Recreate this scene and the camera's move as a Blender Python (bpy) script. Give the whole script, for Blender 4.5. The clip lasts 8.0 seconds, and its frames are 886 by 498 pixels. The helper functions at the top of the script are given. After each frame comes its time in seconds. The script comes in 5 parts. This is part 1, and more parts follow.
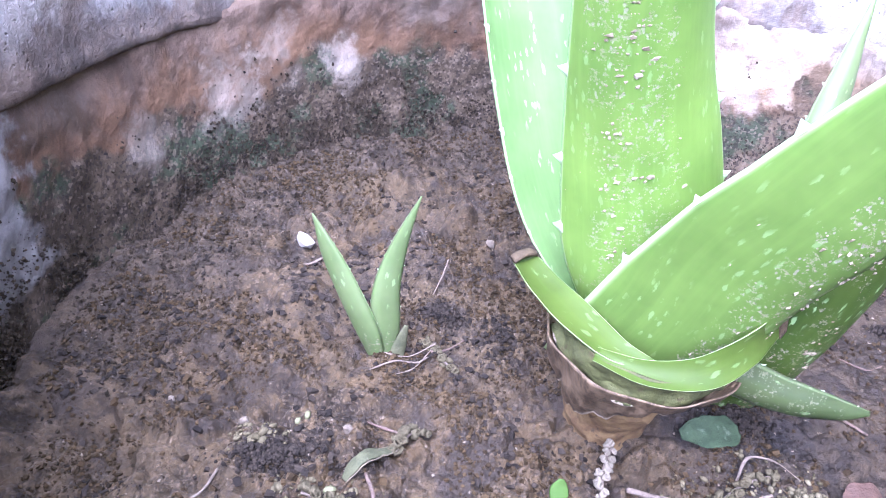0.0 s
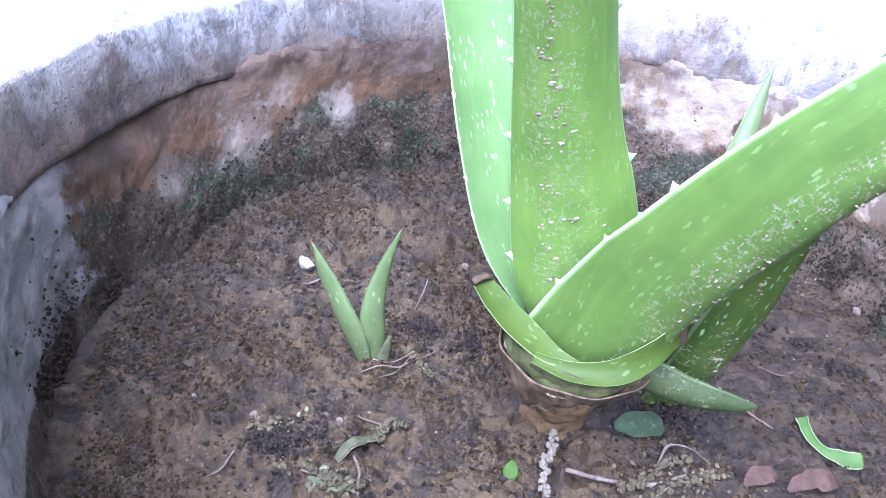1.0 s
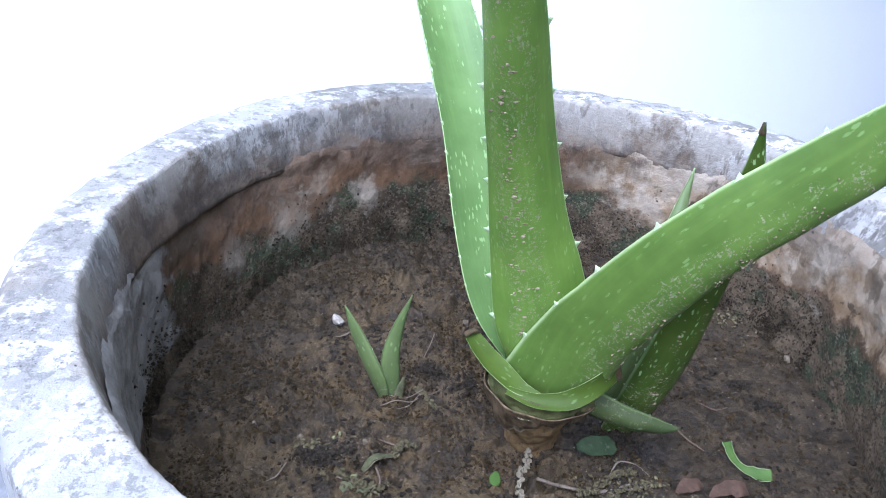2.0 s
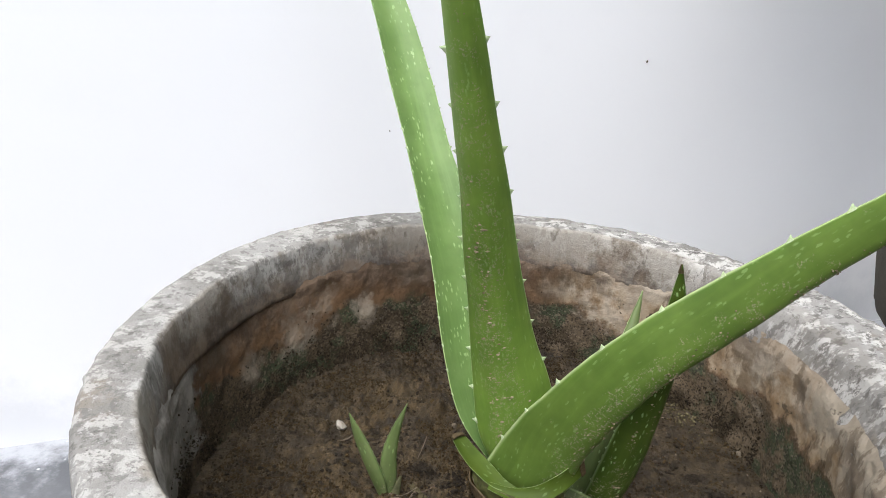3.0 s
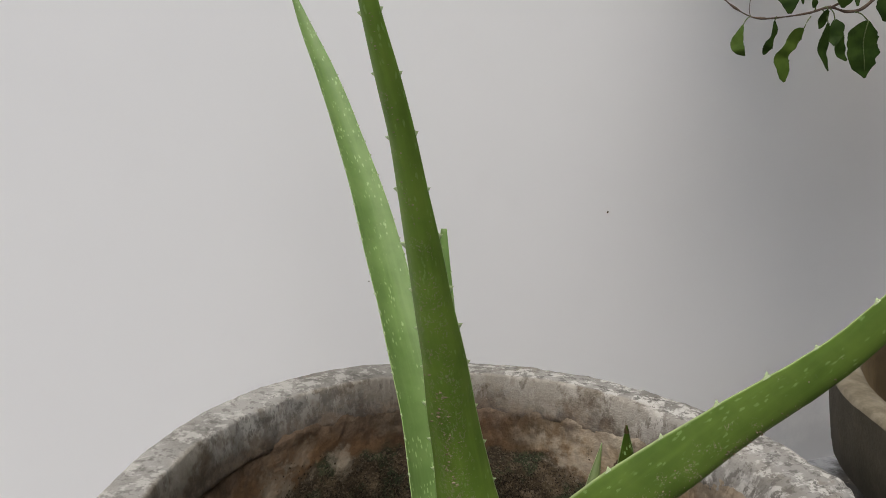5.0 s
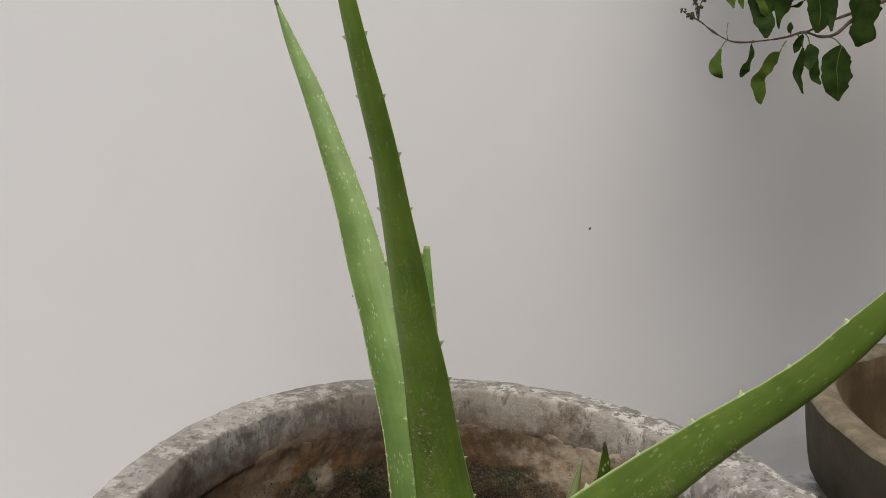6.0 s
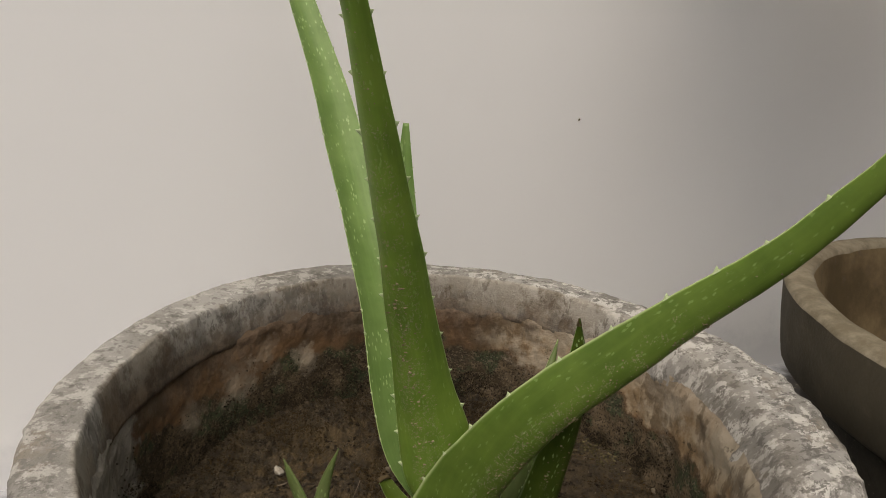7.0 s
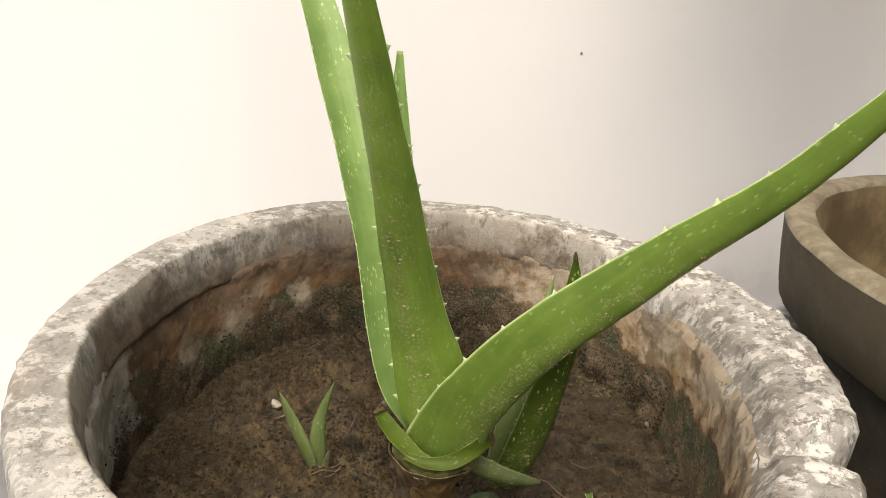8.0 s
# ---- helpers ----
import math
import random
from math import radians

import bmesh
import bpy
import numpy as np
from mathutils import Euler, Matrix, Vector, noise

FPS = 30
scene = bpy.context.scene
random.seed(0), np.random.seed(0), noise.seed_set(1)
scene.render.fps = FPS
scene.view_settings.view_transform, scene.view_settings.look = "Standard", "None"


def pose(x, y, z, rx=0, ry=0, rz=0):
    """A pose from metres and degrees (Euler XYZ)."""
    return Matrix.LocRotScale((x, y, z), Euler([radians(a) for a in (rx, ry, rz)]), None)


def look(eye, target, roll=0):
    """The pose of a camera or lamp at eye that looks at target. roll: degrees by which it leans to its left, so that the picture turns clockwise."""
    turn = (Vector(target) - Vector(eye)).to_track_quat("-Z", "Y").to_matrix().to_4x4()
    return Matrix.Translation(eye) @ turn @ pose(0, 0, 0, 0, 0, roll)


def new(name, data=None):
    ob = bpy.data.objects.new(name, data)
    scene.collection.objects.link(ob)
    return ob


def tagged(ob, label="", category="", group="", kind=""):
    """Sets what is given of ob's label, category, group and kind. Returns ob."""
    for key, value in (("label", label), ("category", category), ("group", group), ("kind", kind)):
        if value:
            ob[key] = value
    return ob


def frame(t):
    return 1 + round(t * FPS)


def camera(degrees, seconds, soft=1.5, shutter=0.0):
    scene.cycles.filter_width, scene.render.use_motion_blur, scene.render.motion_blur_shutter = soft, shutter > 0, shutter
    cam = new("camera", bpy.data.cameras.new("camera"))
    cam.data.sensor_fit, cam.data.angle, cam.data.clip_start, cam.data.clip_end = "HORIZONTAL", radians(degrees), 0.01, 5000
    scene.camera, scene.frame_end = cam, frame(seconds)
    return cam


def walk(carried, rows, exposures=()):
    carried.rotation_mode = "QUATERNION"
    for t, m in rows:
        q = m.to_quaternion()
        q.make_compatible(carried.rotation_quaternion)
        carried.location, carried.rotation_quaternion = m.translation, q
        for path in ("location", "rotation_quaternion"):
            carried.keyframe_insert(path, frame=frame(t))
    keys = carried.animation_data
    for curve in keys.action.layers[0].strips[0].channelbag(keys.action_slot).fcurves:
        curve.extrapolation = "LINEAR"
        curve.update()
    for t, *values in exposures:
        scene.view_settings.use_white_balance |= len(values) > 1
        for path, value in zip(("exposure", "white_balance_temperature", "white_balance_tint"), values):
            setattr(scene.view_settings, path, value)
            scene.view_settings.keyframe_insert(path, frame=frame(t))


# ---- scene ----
cam = camera(65.92, 8.0, soft=0.9)
PATH = [
    (0.0, -0.0872, -0.2331, 0.0811, 54.57, -4.36, 0.61),
    (0.5, -0.0853, -0.2506, 0.1020, 55.11, -4.34, 0.94),
    (1.0, -0.0775, -0.2825, 0.1223, 55.88, -4.50, 0.69),
    (1.5, -0.0740, -0.3225, 0.1542, 57.47, -4.29, 1.30),
    (1.7, -0.0688, -0.3431, 0.1694, 58.34, -3.91, 1.80),
    (2.8, -0.0689, -0.4361, 0.2390, 66.88, -3.05, 1.64),
    (3.0, -0.0676, -0.4452, 0.2484, 68.29, -3.02, 1.03),
    (3.5, -0.0593, -0.4645, 0.2630, 70.34, -2.40, 0.95),
    (4.0, -0.0544, -0.4713, 0.2713, 72.11, -2.35, 0.56),
    (4.5, -0.0524, -0.4787, 0.2805, 74.20, -2.46, 0.28),
    (5.0, -0.0527, -0.4843, 0.2929, 78.87, -2.39, -0.26),
    (5.2, -0.0499, -0.4898, 0.2998, 81.03, -2.40, -0.15),
    (6.3, -0.0513, -0.4904, 0.2950, 78.33, -3.35, -1.94),
    (6.5, -0.0485, -0.4873, 0.2882, 76.19, -3.56, -2.08),
    (7.0, -0.0402, -0.4839, 0.2775, 71.85, -3.91, -2.01),
    (7.5, -0.0367, -0.4799, 0.2703, 68.23, -3.85, -1.86),
    (8.0, -0.0351, -0.4773, 0.2686, 66.96, -4.00, -1.93),
]
EXPOSURES = [
    (0.0, 2.96, 4640, 35), (0.5, 2.86, 4580, 33), (1.0, 2.52, 4540, 27), (1.7, 1.84, 4600, 19), (2.8, 0.90, 5800, 9), (3.5, 0.95, 6100, 9),
    (4.0, 0.84, 6200, 9), (4.5, 0.10, 6300, 9), (5.2, 0.12, 6400, 9), (6.3, 0.03, 6750, 10), (6.9, 0.0, 7000, 10),
    (7.4, 0.68, 7150, 10), (8.0, 1.00, 7200, 10),
]
walk(cam, [(t, pose(x, y, z, rx, ry, rz)) for t, x, y, z, rx, ry, rz in PATH], EXPOSURES)

# ---- light: a bright open sky, with a wide veiled sun high behind the walk ----
SUN_FROM = Vector((-0.19, -0.52, 1.00)).normalized()
world = bpy.data.worlds.new("sky")
scene.world = world
world.use_nodes = True
sky = world.node_tree.nodes.new("ShaderNodeTexSky")
sky.sky_type, sky.sun_disc = "NISHITA", False
sky.sun_elevation = math.asin(SUN_FROM.z)
sky.sun_rotation = math.atan2(SUN_FROM.x, SUN_FROM.y)
sky.air_density, sky.dust_density, sky.ozone_density = 1.0, 4.0, 0.6
background = world.node_tree.nodes["Background"]
background.inputs["Strength"].default_value = 0.118
world.node_tree.links.new(sky.outputs[0], background.inputs["Color"])
sun = new("sun", bpy.data.lights.new("sun", "SUN"))
sun.data.energy, sun.data.angle, sun.data.color = 2.6, radians(68), (1.0, 0.97, 0.92)
sun.matrix_world = look(SUN_FROM * 6, (0, 0, 0))

# ---- plan ----
FLOOR, SOIL = -0.400, -0.152
WALL_AT, WALL_SLOPE = 0.579, 0.365
WALL_TURN = math.atan(WALL_SLOPE)
OFFSET_POT = Vector((0.716, 0.102, 0.030))
rng = np.random.default_rng(7)


# ---- helpers of this scene ----
def link_mesh(name, verts, faces, material, smooth=True, uv=None):
    me = bpy.data.meshes.new(name)
    me.from_pydata(np.asarray(verts, float).tolist(), [], faces.tolist() if isinstance(faces, np.ndarray) else [tuple(int(i) for i in f) for f in faces])
    me.materials.append(material)
    if smooth:
        me.polygons.foreach_set("use_smooth", [True] * len(me.polygons))
    if uv is not None:
        layer = me.uv_layers.new(name="along")
        idx = np.empty(len(me.loops), dtype=np.int32)
        me.loops.foreach_get("vertex_index", idx)
        layer.data.foreach_set("uv", np.asarray(uv, dtype=np.float32)[idx].ravel())
    me.update()
    return me


def thing(name, place, label, category, group="", kind=""):
    ob = new(name)
    ob.empty_display_size = 0.02
    ob.location = place
    return tagged(ob, label, category, group, kind)


def world_place(ob):
    place = Vector(ob.location)
    while ob.parent:
        ob = ob.parent
        place += ob.location
    return place


def part(name, me, parent, label=""):
    """Links a mesh given in world metres as one part under a thing or under a part."""
    ob = new(name, me)
    ob.parent = parent
    me.transform(Matrix.Translation(-world_place(parent)))
    return tagged(ob, label)


def solo(name, me, label, category, group="", kind=""):
    """Links a mesh given in world metres as a thing of its own, with its origin at its foot."""
    co = np.array([v.co for v in me.vertices])
    foot = Vector(((co[:, 0].min() + co[:, 0].max()) / 2, (co[:, 1].min() + co[:, 1].max()) / 2, co[:, 2].min()))
    me.transform(Matrix.Translation(-foot))
    ob = new(name, me)
    ob.location = foot
    return tagged(ob, label, category, group, kind)


def lattice(i, j, k, seed):
    h = (i * 374761393 + j * 668265263 + k * 2147483647 + seed * 1274126177) & 0xFFFFFFFF
    h = ((h ^ (h >> 13)) * 1274126177) & 0xFFFFFFFF
    return ((h ^ (h >> 16)) & 0xFFFF) / 65535.0 * 2 - 1


def value_noise(p, seed=0):
    """Smooth noise between -1 and 1 at points p (n, 3)."""
    p = np.asarray(p, float)
    b = np.floor(p).astype(np.int64)
    f = p - b
    f = f * f * (3 - 2 * f)
    out = np.zeros(len(p))
    for dx in (0, 1):
        for dy in (0, 1):
            for dz in (0, 1):
                w = (f[:, 0] if dx else 1 - f[:, 0]) * (f[:, 1] if dy else 1 - f[:, 1]) * (f[:, 2] if dz else 1 - f[:, 2])
                out += w * lattice(b[:, 0] + dx, b[:, 1] + dy, b[:, 2] + dz, seed)
    return out


def fbm(p, size, octaves=4, seed=0, gain=0.5):
    p = np.asarray(p, float) / size
    out, a = np.zeros(len(p)), 1.0
    for o in range(octaves):
        out += a * value_noise(p * 2 ** o + 17.3 * o, seed + o)
        a *= gain
    return out


def smooth_rows(rows, n):
    """Rows of numbers, glided through with a cubic, at n even steps along the first three columns."""
    rows = np.asarray(rows, float)
    d = np.concatenate([[0], np.cumsum(np.linalg.norm(np.diff(rows[:, :3], axis=0), axis=1))])
    slope = np.gradient(rows, d, axis=0)
    s = np.linspace(0, d[-1], n)
    i = np.clip(np.searchsorted(d, s, side="right") - 1, 0, len(d) - 2)
    h = (d[i + 1] - d[i])[:, None]
    u = ((s - d[i]) / (d[i + 1] - d[i]))[:, None]
    a, b, ma, mb = rows[i], rows[i + 1], slope[i] * h, slope[i + 1] * h
    return (2 * u**3 - 3 * u**2 + 1) * a + (u**3 - 2 * u**2 + u) * ma + (-2 * u**3 + 3 * u**2) * b + (u**3 - u**2) * mb, s


def unit(v):
    return v / np.maximum(np.linalg.norm(v, axis=-1, keepdims=True), 1e-9)


def grid_faces(rows, cols, wrap=True):
    out = []
    for i in range(rows - 1):
        for j in range(cols if wrap else cols - 1):
            k = (j + 1) % cols
            out.append((i * cols + j, i * cols + k, (i + 1) * cols + k, (i + 1) * cols + j))
    return out


def leaf_frame(rows, n):
    r, s = smooth_rows(rows, n)
    c = r[:, :3]
    t = unit(np.gradient(c, axis=0))
    side = r[:, 5:8] - t * np.sum(r[:, 5:8] * t, axis=1, keepdims=True)
    side = unit(side)
    up = unit(np.cross(t, side))
    return c, t, side, up, np.maximum(r[:, 3], 0.0004), np.maximum(r[:, 4], 0.0003), s


def leaf_mesh(name, rows, material, n=60, m=12, channel=0.6, ripple=0.0006, seed=0, round_=0.85, ragged=0.0):
    """A fleshy leaf: rows of middle x, y, z, width, thickness and the way towards its second edge.
    Its back bulges by the thickness and its inner face is hollowed by a share of it."""
    c, t, side, up, w, th, s = leaf_frame(rows, n)
    a = np.linspace(0, math.pi, m + 1)
    back = np.stack([np.cos(a), -np.sin(a) ** round_], 1)
    a = np.linspace(math.pi, 2 * math.pi, m + 1)[1:-1]
    front = np.stack([np.cos(a), -channel * np.sin(a) ** 2], 1)
    sec = np.concatenate([back, front])
    k = len(sec)
    wide = np.ones((n, k, 1))
    if ragged:
        for e, which in ((1, sec[:, 0] > 0.01), (-1, sec[:, 0] < -0.01)):
            torn = 1 + ragged * fbm(np.stack([s * 1.0, 0 * s + e * 3.0 + seed, 0 * s], 1), 0.0045, 3, seed)
            wide[:, which, 0] = torn[:, None]
    verts = c[:, None] + side[:, None] * (wide * sec[None, :, 0:1] * w[:, None, None] / 2) + up[:, None] * (sec[None, :, 1:2] * th[:, None, None])
    flat = verts.reshape(-1, 3)
    flat = flat + np.repeat(up, k, axis=0) * (fbm(flat, 0.02, 3, seed + 3) * ripple)[:, None]
    along = np.repeat(s, k)
    ring = np.stack([sec[None, :, 0] * w[:, None] / 2, sec[None, :, 1] * th[:, None]], 2)
    arc = np.concatenate([np.zeros((n, 1)), np.cumsum(np.linalg.norm(np.diff(ring, axis=1), axis=2), axis=1)], 1)
    arc = np.where(np.arange(k) <= m, arc[:, m // 2:m // 2 + 1] - arc, 0.5 + arc - arc[:, m:m + 1] - w[:, None] / 2)
    across = arc.ravel()
    faces = grid_faces(n, k) + [tuple(range(k - 1, -1, -1)), tuple(range((n - 1) * k, n * k))]
    me = link_mesh(name, flat, faces, material, uv=np.stack([across, along], 1))
    edge = np.tile(np.abs(sec[:, 0]), n)
    layer = me.uv_layers.new(name="edge")
    idx = np.empty(len(me.loops), dtype=np.int32)
    me.loops.foreach_get("vertex_index", idx)
    layer.data.foreach_set("uv", np.stack([edge, edge], 1).astype(np.float32)[idx].ravel())
    return me


def tube_mesh(name, rows, material, n=24, m=8, rough=0.0, seed=0):
    """A round stem or twig: rows of x, y, z, radius."""
    r, s = smooth_rows(rows, n)
    c, rad = r[:, :3], np.maximum(r[:, 3], 0.0002)
    t = unit(np.gradient(c, axis=0))
    ref = np.where(np.abs(t[:, 2:3]) > 0.9, np.array([[1.0, 0, 0]]), np.array([[0, 0, 1.0]]))
    u = unit(np.cross(t, ref))
    v = np.cross(t, u)
    a = np.linspace(0, 2 * math.pi, m, endpoint=False)
    p = c[:, None] + rad[:, None, None] * (np.cos(a)[None, :, None] * u[:, None] + np.sin(a)[None, :, None] * v[:, None])
    p = p.reshape(-1, 3)
    if rough:
        p = p + unit(p - np.repeat(c, m, axis=0)) * (fbm(p, 0.006, 2, seed) * rough)[:, None]
    faces = grid_faces(n, m) + [tuple(range(m - 1, -1, -1)), tuple(range((n - 1) * m, n * m))]
    return link_mesh(name, p, faces, material, uv=np.stack([np.tile(a, n), np.repeat(s, m)], 1))


ICO = bmesh.new()
bmesh.ops.create_icosphere(ICO, subdivisions=1, radius=1.0)
ICO_V = np.array([v.co for v in ICO.verts])
ICO_F = np.array([[v.index for v in f.verts] for f in ICO.faces])
ICO.free()
BALL = bmesh.new()
bmesh.ops.create_icosphere(BALL, subdivisions=2, radius=1.0)
BALL_V = np.array([v.co for v in BALL.verts])
BALL_F = np.array([[v.index for v in f.verts] for f in BALL.faces])
BALL.free()


def turn_of(r):
    return np.array(Euler((r.uniform(0, 6.28), r.uniform(0, 6.28), r.uniform(0, 6.28))).to_matrix())


def lump(place, size, r, base=None, bumps=0.3):
    v, f = base if base is not None else (ICO_V, ICO_F)
    v = v * (1 + bumps * fbm(v + r.uniform(0, 50, 3), 0.9, 2, 5))[:, None]
    return (v * np.asarray(size)) @ turn_of(r).T + np.asarray(place), f


def join(pieces):
    vs, fs, k = [], [], 0
    for v, f in pieces:
        vs.append(v)
        fs.append(np.asarray(f) + k)
        k += len(v)
    return np.concatenate(vs), np.concatenate(fs)


# ---- materials ----
class Shader:
    """A procedural material: nodes are made and wired by short calls."""

    def __init__(self, name, roughness=0.8, specular=0.3):
        self.m = bpy.data.materials.new(name)
        self.m.use_nodes = True
        self.t = self.m.node_tree
        self.b = self.t.nodes["Principled BSDF"]
        self.b.inputs["Roughness"].default_value = roughness
        self.b.inputs["Specular IOR Level"].default_value = specular
        self.co = self.t.nodes.new("ShaderNodeTexCoord")

    def put(self, value, socket):
        if hasattr(value, "is_linked"):
            self.t.links.new(value, socket)
        else:
            socket.default_value = value

    def node(self, kind, **given):
        n = self.t.nodes.new(kind)
        for key, value in given.items():
            self.put(value, n.inputs[key.replace("_", " ")])
        return n

    def place(self, scale=(1, 1, 1), source="Object"):
        n = self.node("ShaderNodeMapping", Vector=self.co.outputs[source])
        n.inputs["Scale"].default_value = scale
        return n.outputs[0]

    def noise(self, scale, detail=5.0, rough=0.6, at=None, warp=0.0):
        n = self.node("ShaderNodeTexNoise", Scale=scale, Detail=detail, Roughness=rough, Distortion=warp)
        self.t.links.new(at if at is not None else self.co.outputs["Object"], n.inputs["Vector"])
        return n.outputs[0]

    def cells(self, scale, at=None, out="Distance", jitter=1.0):
        n = self.node("ShaderNodeTexVoronoi", Scale=scale, Randomness=jitter)
        self.t.links.new(at if at is not None else self.co.outputs["Object"], n.inputs["Vector"])
        return n.outputs[out]

    def grains(self, scale):
        """A tone between 0 and 1 for each small cell."""
        n = self.node("ShaderNodeSeparateColor", Color=self.cells(scale, out="Color"))
        return n.outputs[0]

    def ramp(self, value, low, high, a=0.0, b=1.0):
        n = self.node("ShaderNodeMapRange", Value=value)
        n.interpolation_type = "SMOOTHSTEP"
        for key, x in (("From Min", low), ("From Max", high), ("To Min", a), ("To Max", b)):
            self.put(x, n.inputs[key])
        return n.outputs[0]

    def math(self, kind, a, b=0.0):
        n = self.t.nodes.new("ShaderNodeMath")
        n.operation = kind
        self.put(a, n.inputs[0])
        self.put(b, n.inputs[1])
        return n.outputs[0]

    def mix(self, share, a, b):
        n = self.t.nodes.new("ShaderNodeMix")
        n.data_type = "RGBA"
        self.put(share, n.inputs[0])
        self.put(a if hasattr(a, "is_linked") else (*a, 1), n.inputs[6])
        self.put(b if hasattr(b, "is_linked") else (*b, 1), n.inputs[7])
        return n.outputs[2]

    def axis(self, which, source="Object"):
        n = self.node("ShaderNodeSeparateXYZ", Vector=self.co.outputs[source])
        return n.outputs[which]

    def blob(self, place, size, ragged):
        """A stain round one place, with an uneven border."""
        n = self.t.nodes.new("ShaderNodeVectorMath")
        n.operation = "DISTANCE"
        self.t.links.new(self.co.outputs["Object"], n.inputs[0])
        n.inputs[1].default_value = place
        d = self.math("ADD", n.outputs["Value"], self.math("MULTIPLY", self.math("SUBTRACT", ragged, 0.5), size * 4.5))
        return self.ramp(d, size * 0.1, size * 1.3, 1.0, 0.0)

    def finish(self, color, height=None, strength=0.5, distance=0.002, roughness=None):
        self.put(color if hasattr(color, "is_linked") else (*color, 1), self.b.inputs["Base Color"])
        if roughness is not None:
            self.put(roughness, self.b.inputs["Roughness"])
        if height is not None:
            n = self.node("ShaderNodeBump", Strength=strength, Distance=distance, Height=height)
            self.t.links.new(n.outputs[0], self.b.inputs["Normal"])
        return self.m


def make_plaster():
    s = Shader("white_plaster", 0.75, 0.25)
    big, mid, fine = s.noise(1.3, 4), s.noise(9, 5), s.noise(120, 4)
    c = s.mix(s.ramp(big, 0.35, 0.7), (0.86, 0.86, 0.855), (0.83, 0.83, 0.83))
    c = s.mix(s.ramp(mid, 0.55, 0.8, 0, 0.15), c, (0.78, 0.77, 0.77))
    # grey splash marks low on the wall
    low = s.math("ADD", s.axis(2), s.math("MULTIPLY", s.math("SUBTRACT", s.noise(7, 6, 0.7), 0.5), 0.35))
    c = s.mix(s.ramp(low, -1.76, -1.62, 0.4, 0.0), c, (0.52, 0.53, 0.56))
    return s.finish(c, s.math("ADD", s.math("MULTIPLY", mid, 0.8), s.math("MULTIPLY", fine, 0.1)), 0.12, 0.003)


def make_yard():
    s = Shader("grey_render", 0.85, 0.2)
    c = s.mix(s.ramp(s.noise(2.0, 5), 0.35, 0.7), (0.13, 0.126, 0.12), (0.19, 0.184, 0.175))
    return s.finish(c, s.noise(40, 5), 0.4, 0.003)


def make_floor():
    s = Shader("grey_cement_floor", 0.55, 0.4)
    big, mid, fine = s.noise(2.2, 5), s.noise(18, 5), s.noise(220, 3)
    c = s.mix(s.ramp(big, 0.3, 0.7), (0.075, 0.078, 0.084), (0.150, 0.152, 0.158))
    c = s.mix(s.ramp(mid, 0.5, 0.7, 0, 0.6), c, (0.22, 0.222, 0.228))
    c = s.mix(s.ramp(s.cells(45), 0.06, 0.12, 0.7, 0.0), c, (0.62, 0.62, 0.60))
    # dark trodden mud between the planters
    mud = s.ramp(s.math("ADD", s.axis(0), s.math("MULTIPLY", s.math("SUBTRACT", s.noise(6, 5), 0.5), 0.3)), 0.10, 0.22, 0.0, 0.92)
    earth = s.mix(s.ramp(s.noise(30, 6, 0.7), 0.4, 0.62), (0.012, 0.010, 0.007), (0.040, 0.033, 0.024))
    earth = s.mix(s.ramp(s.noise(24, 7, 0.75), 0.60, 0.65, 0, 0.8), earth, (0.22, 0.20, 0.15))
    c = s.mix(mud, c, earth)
    # lime wash splashed along the foot of the plastered wall
    off = s.math("SUBTRACT", s.math("SUBTRACT", s.axis(1), s.math("MULTIPLY", s.axis(0), WALL_SLOPE)), WALL_AT)
    splash = s.ramp(s.math("ADD", off, s.math("MULTIPLY", s.math("SUBTRACT", s.noise(14, 6, 0.7), 0.5), 0.30)), -0.10, -0.01, 0.0, 0.75)
    c = s.mix(splash, c, (0.46, 0.47, 0.49))
    return s.finish(c, s.math("ADD", mid, s.math("MULTIPLY", fine, 0.4)), 0.4, 0.003)


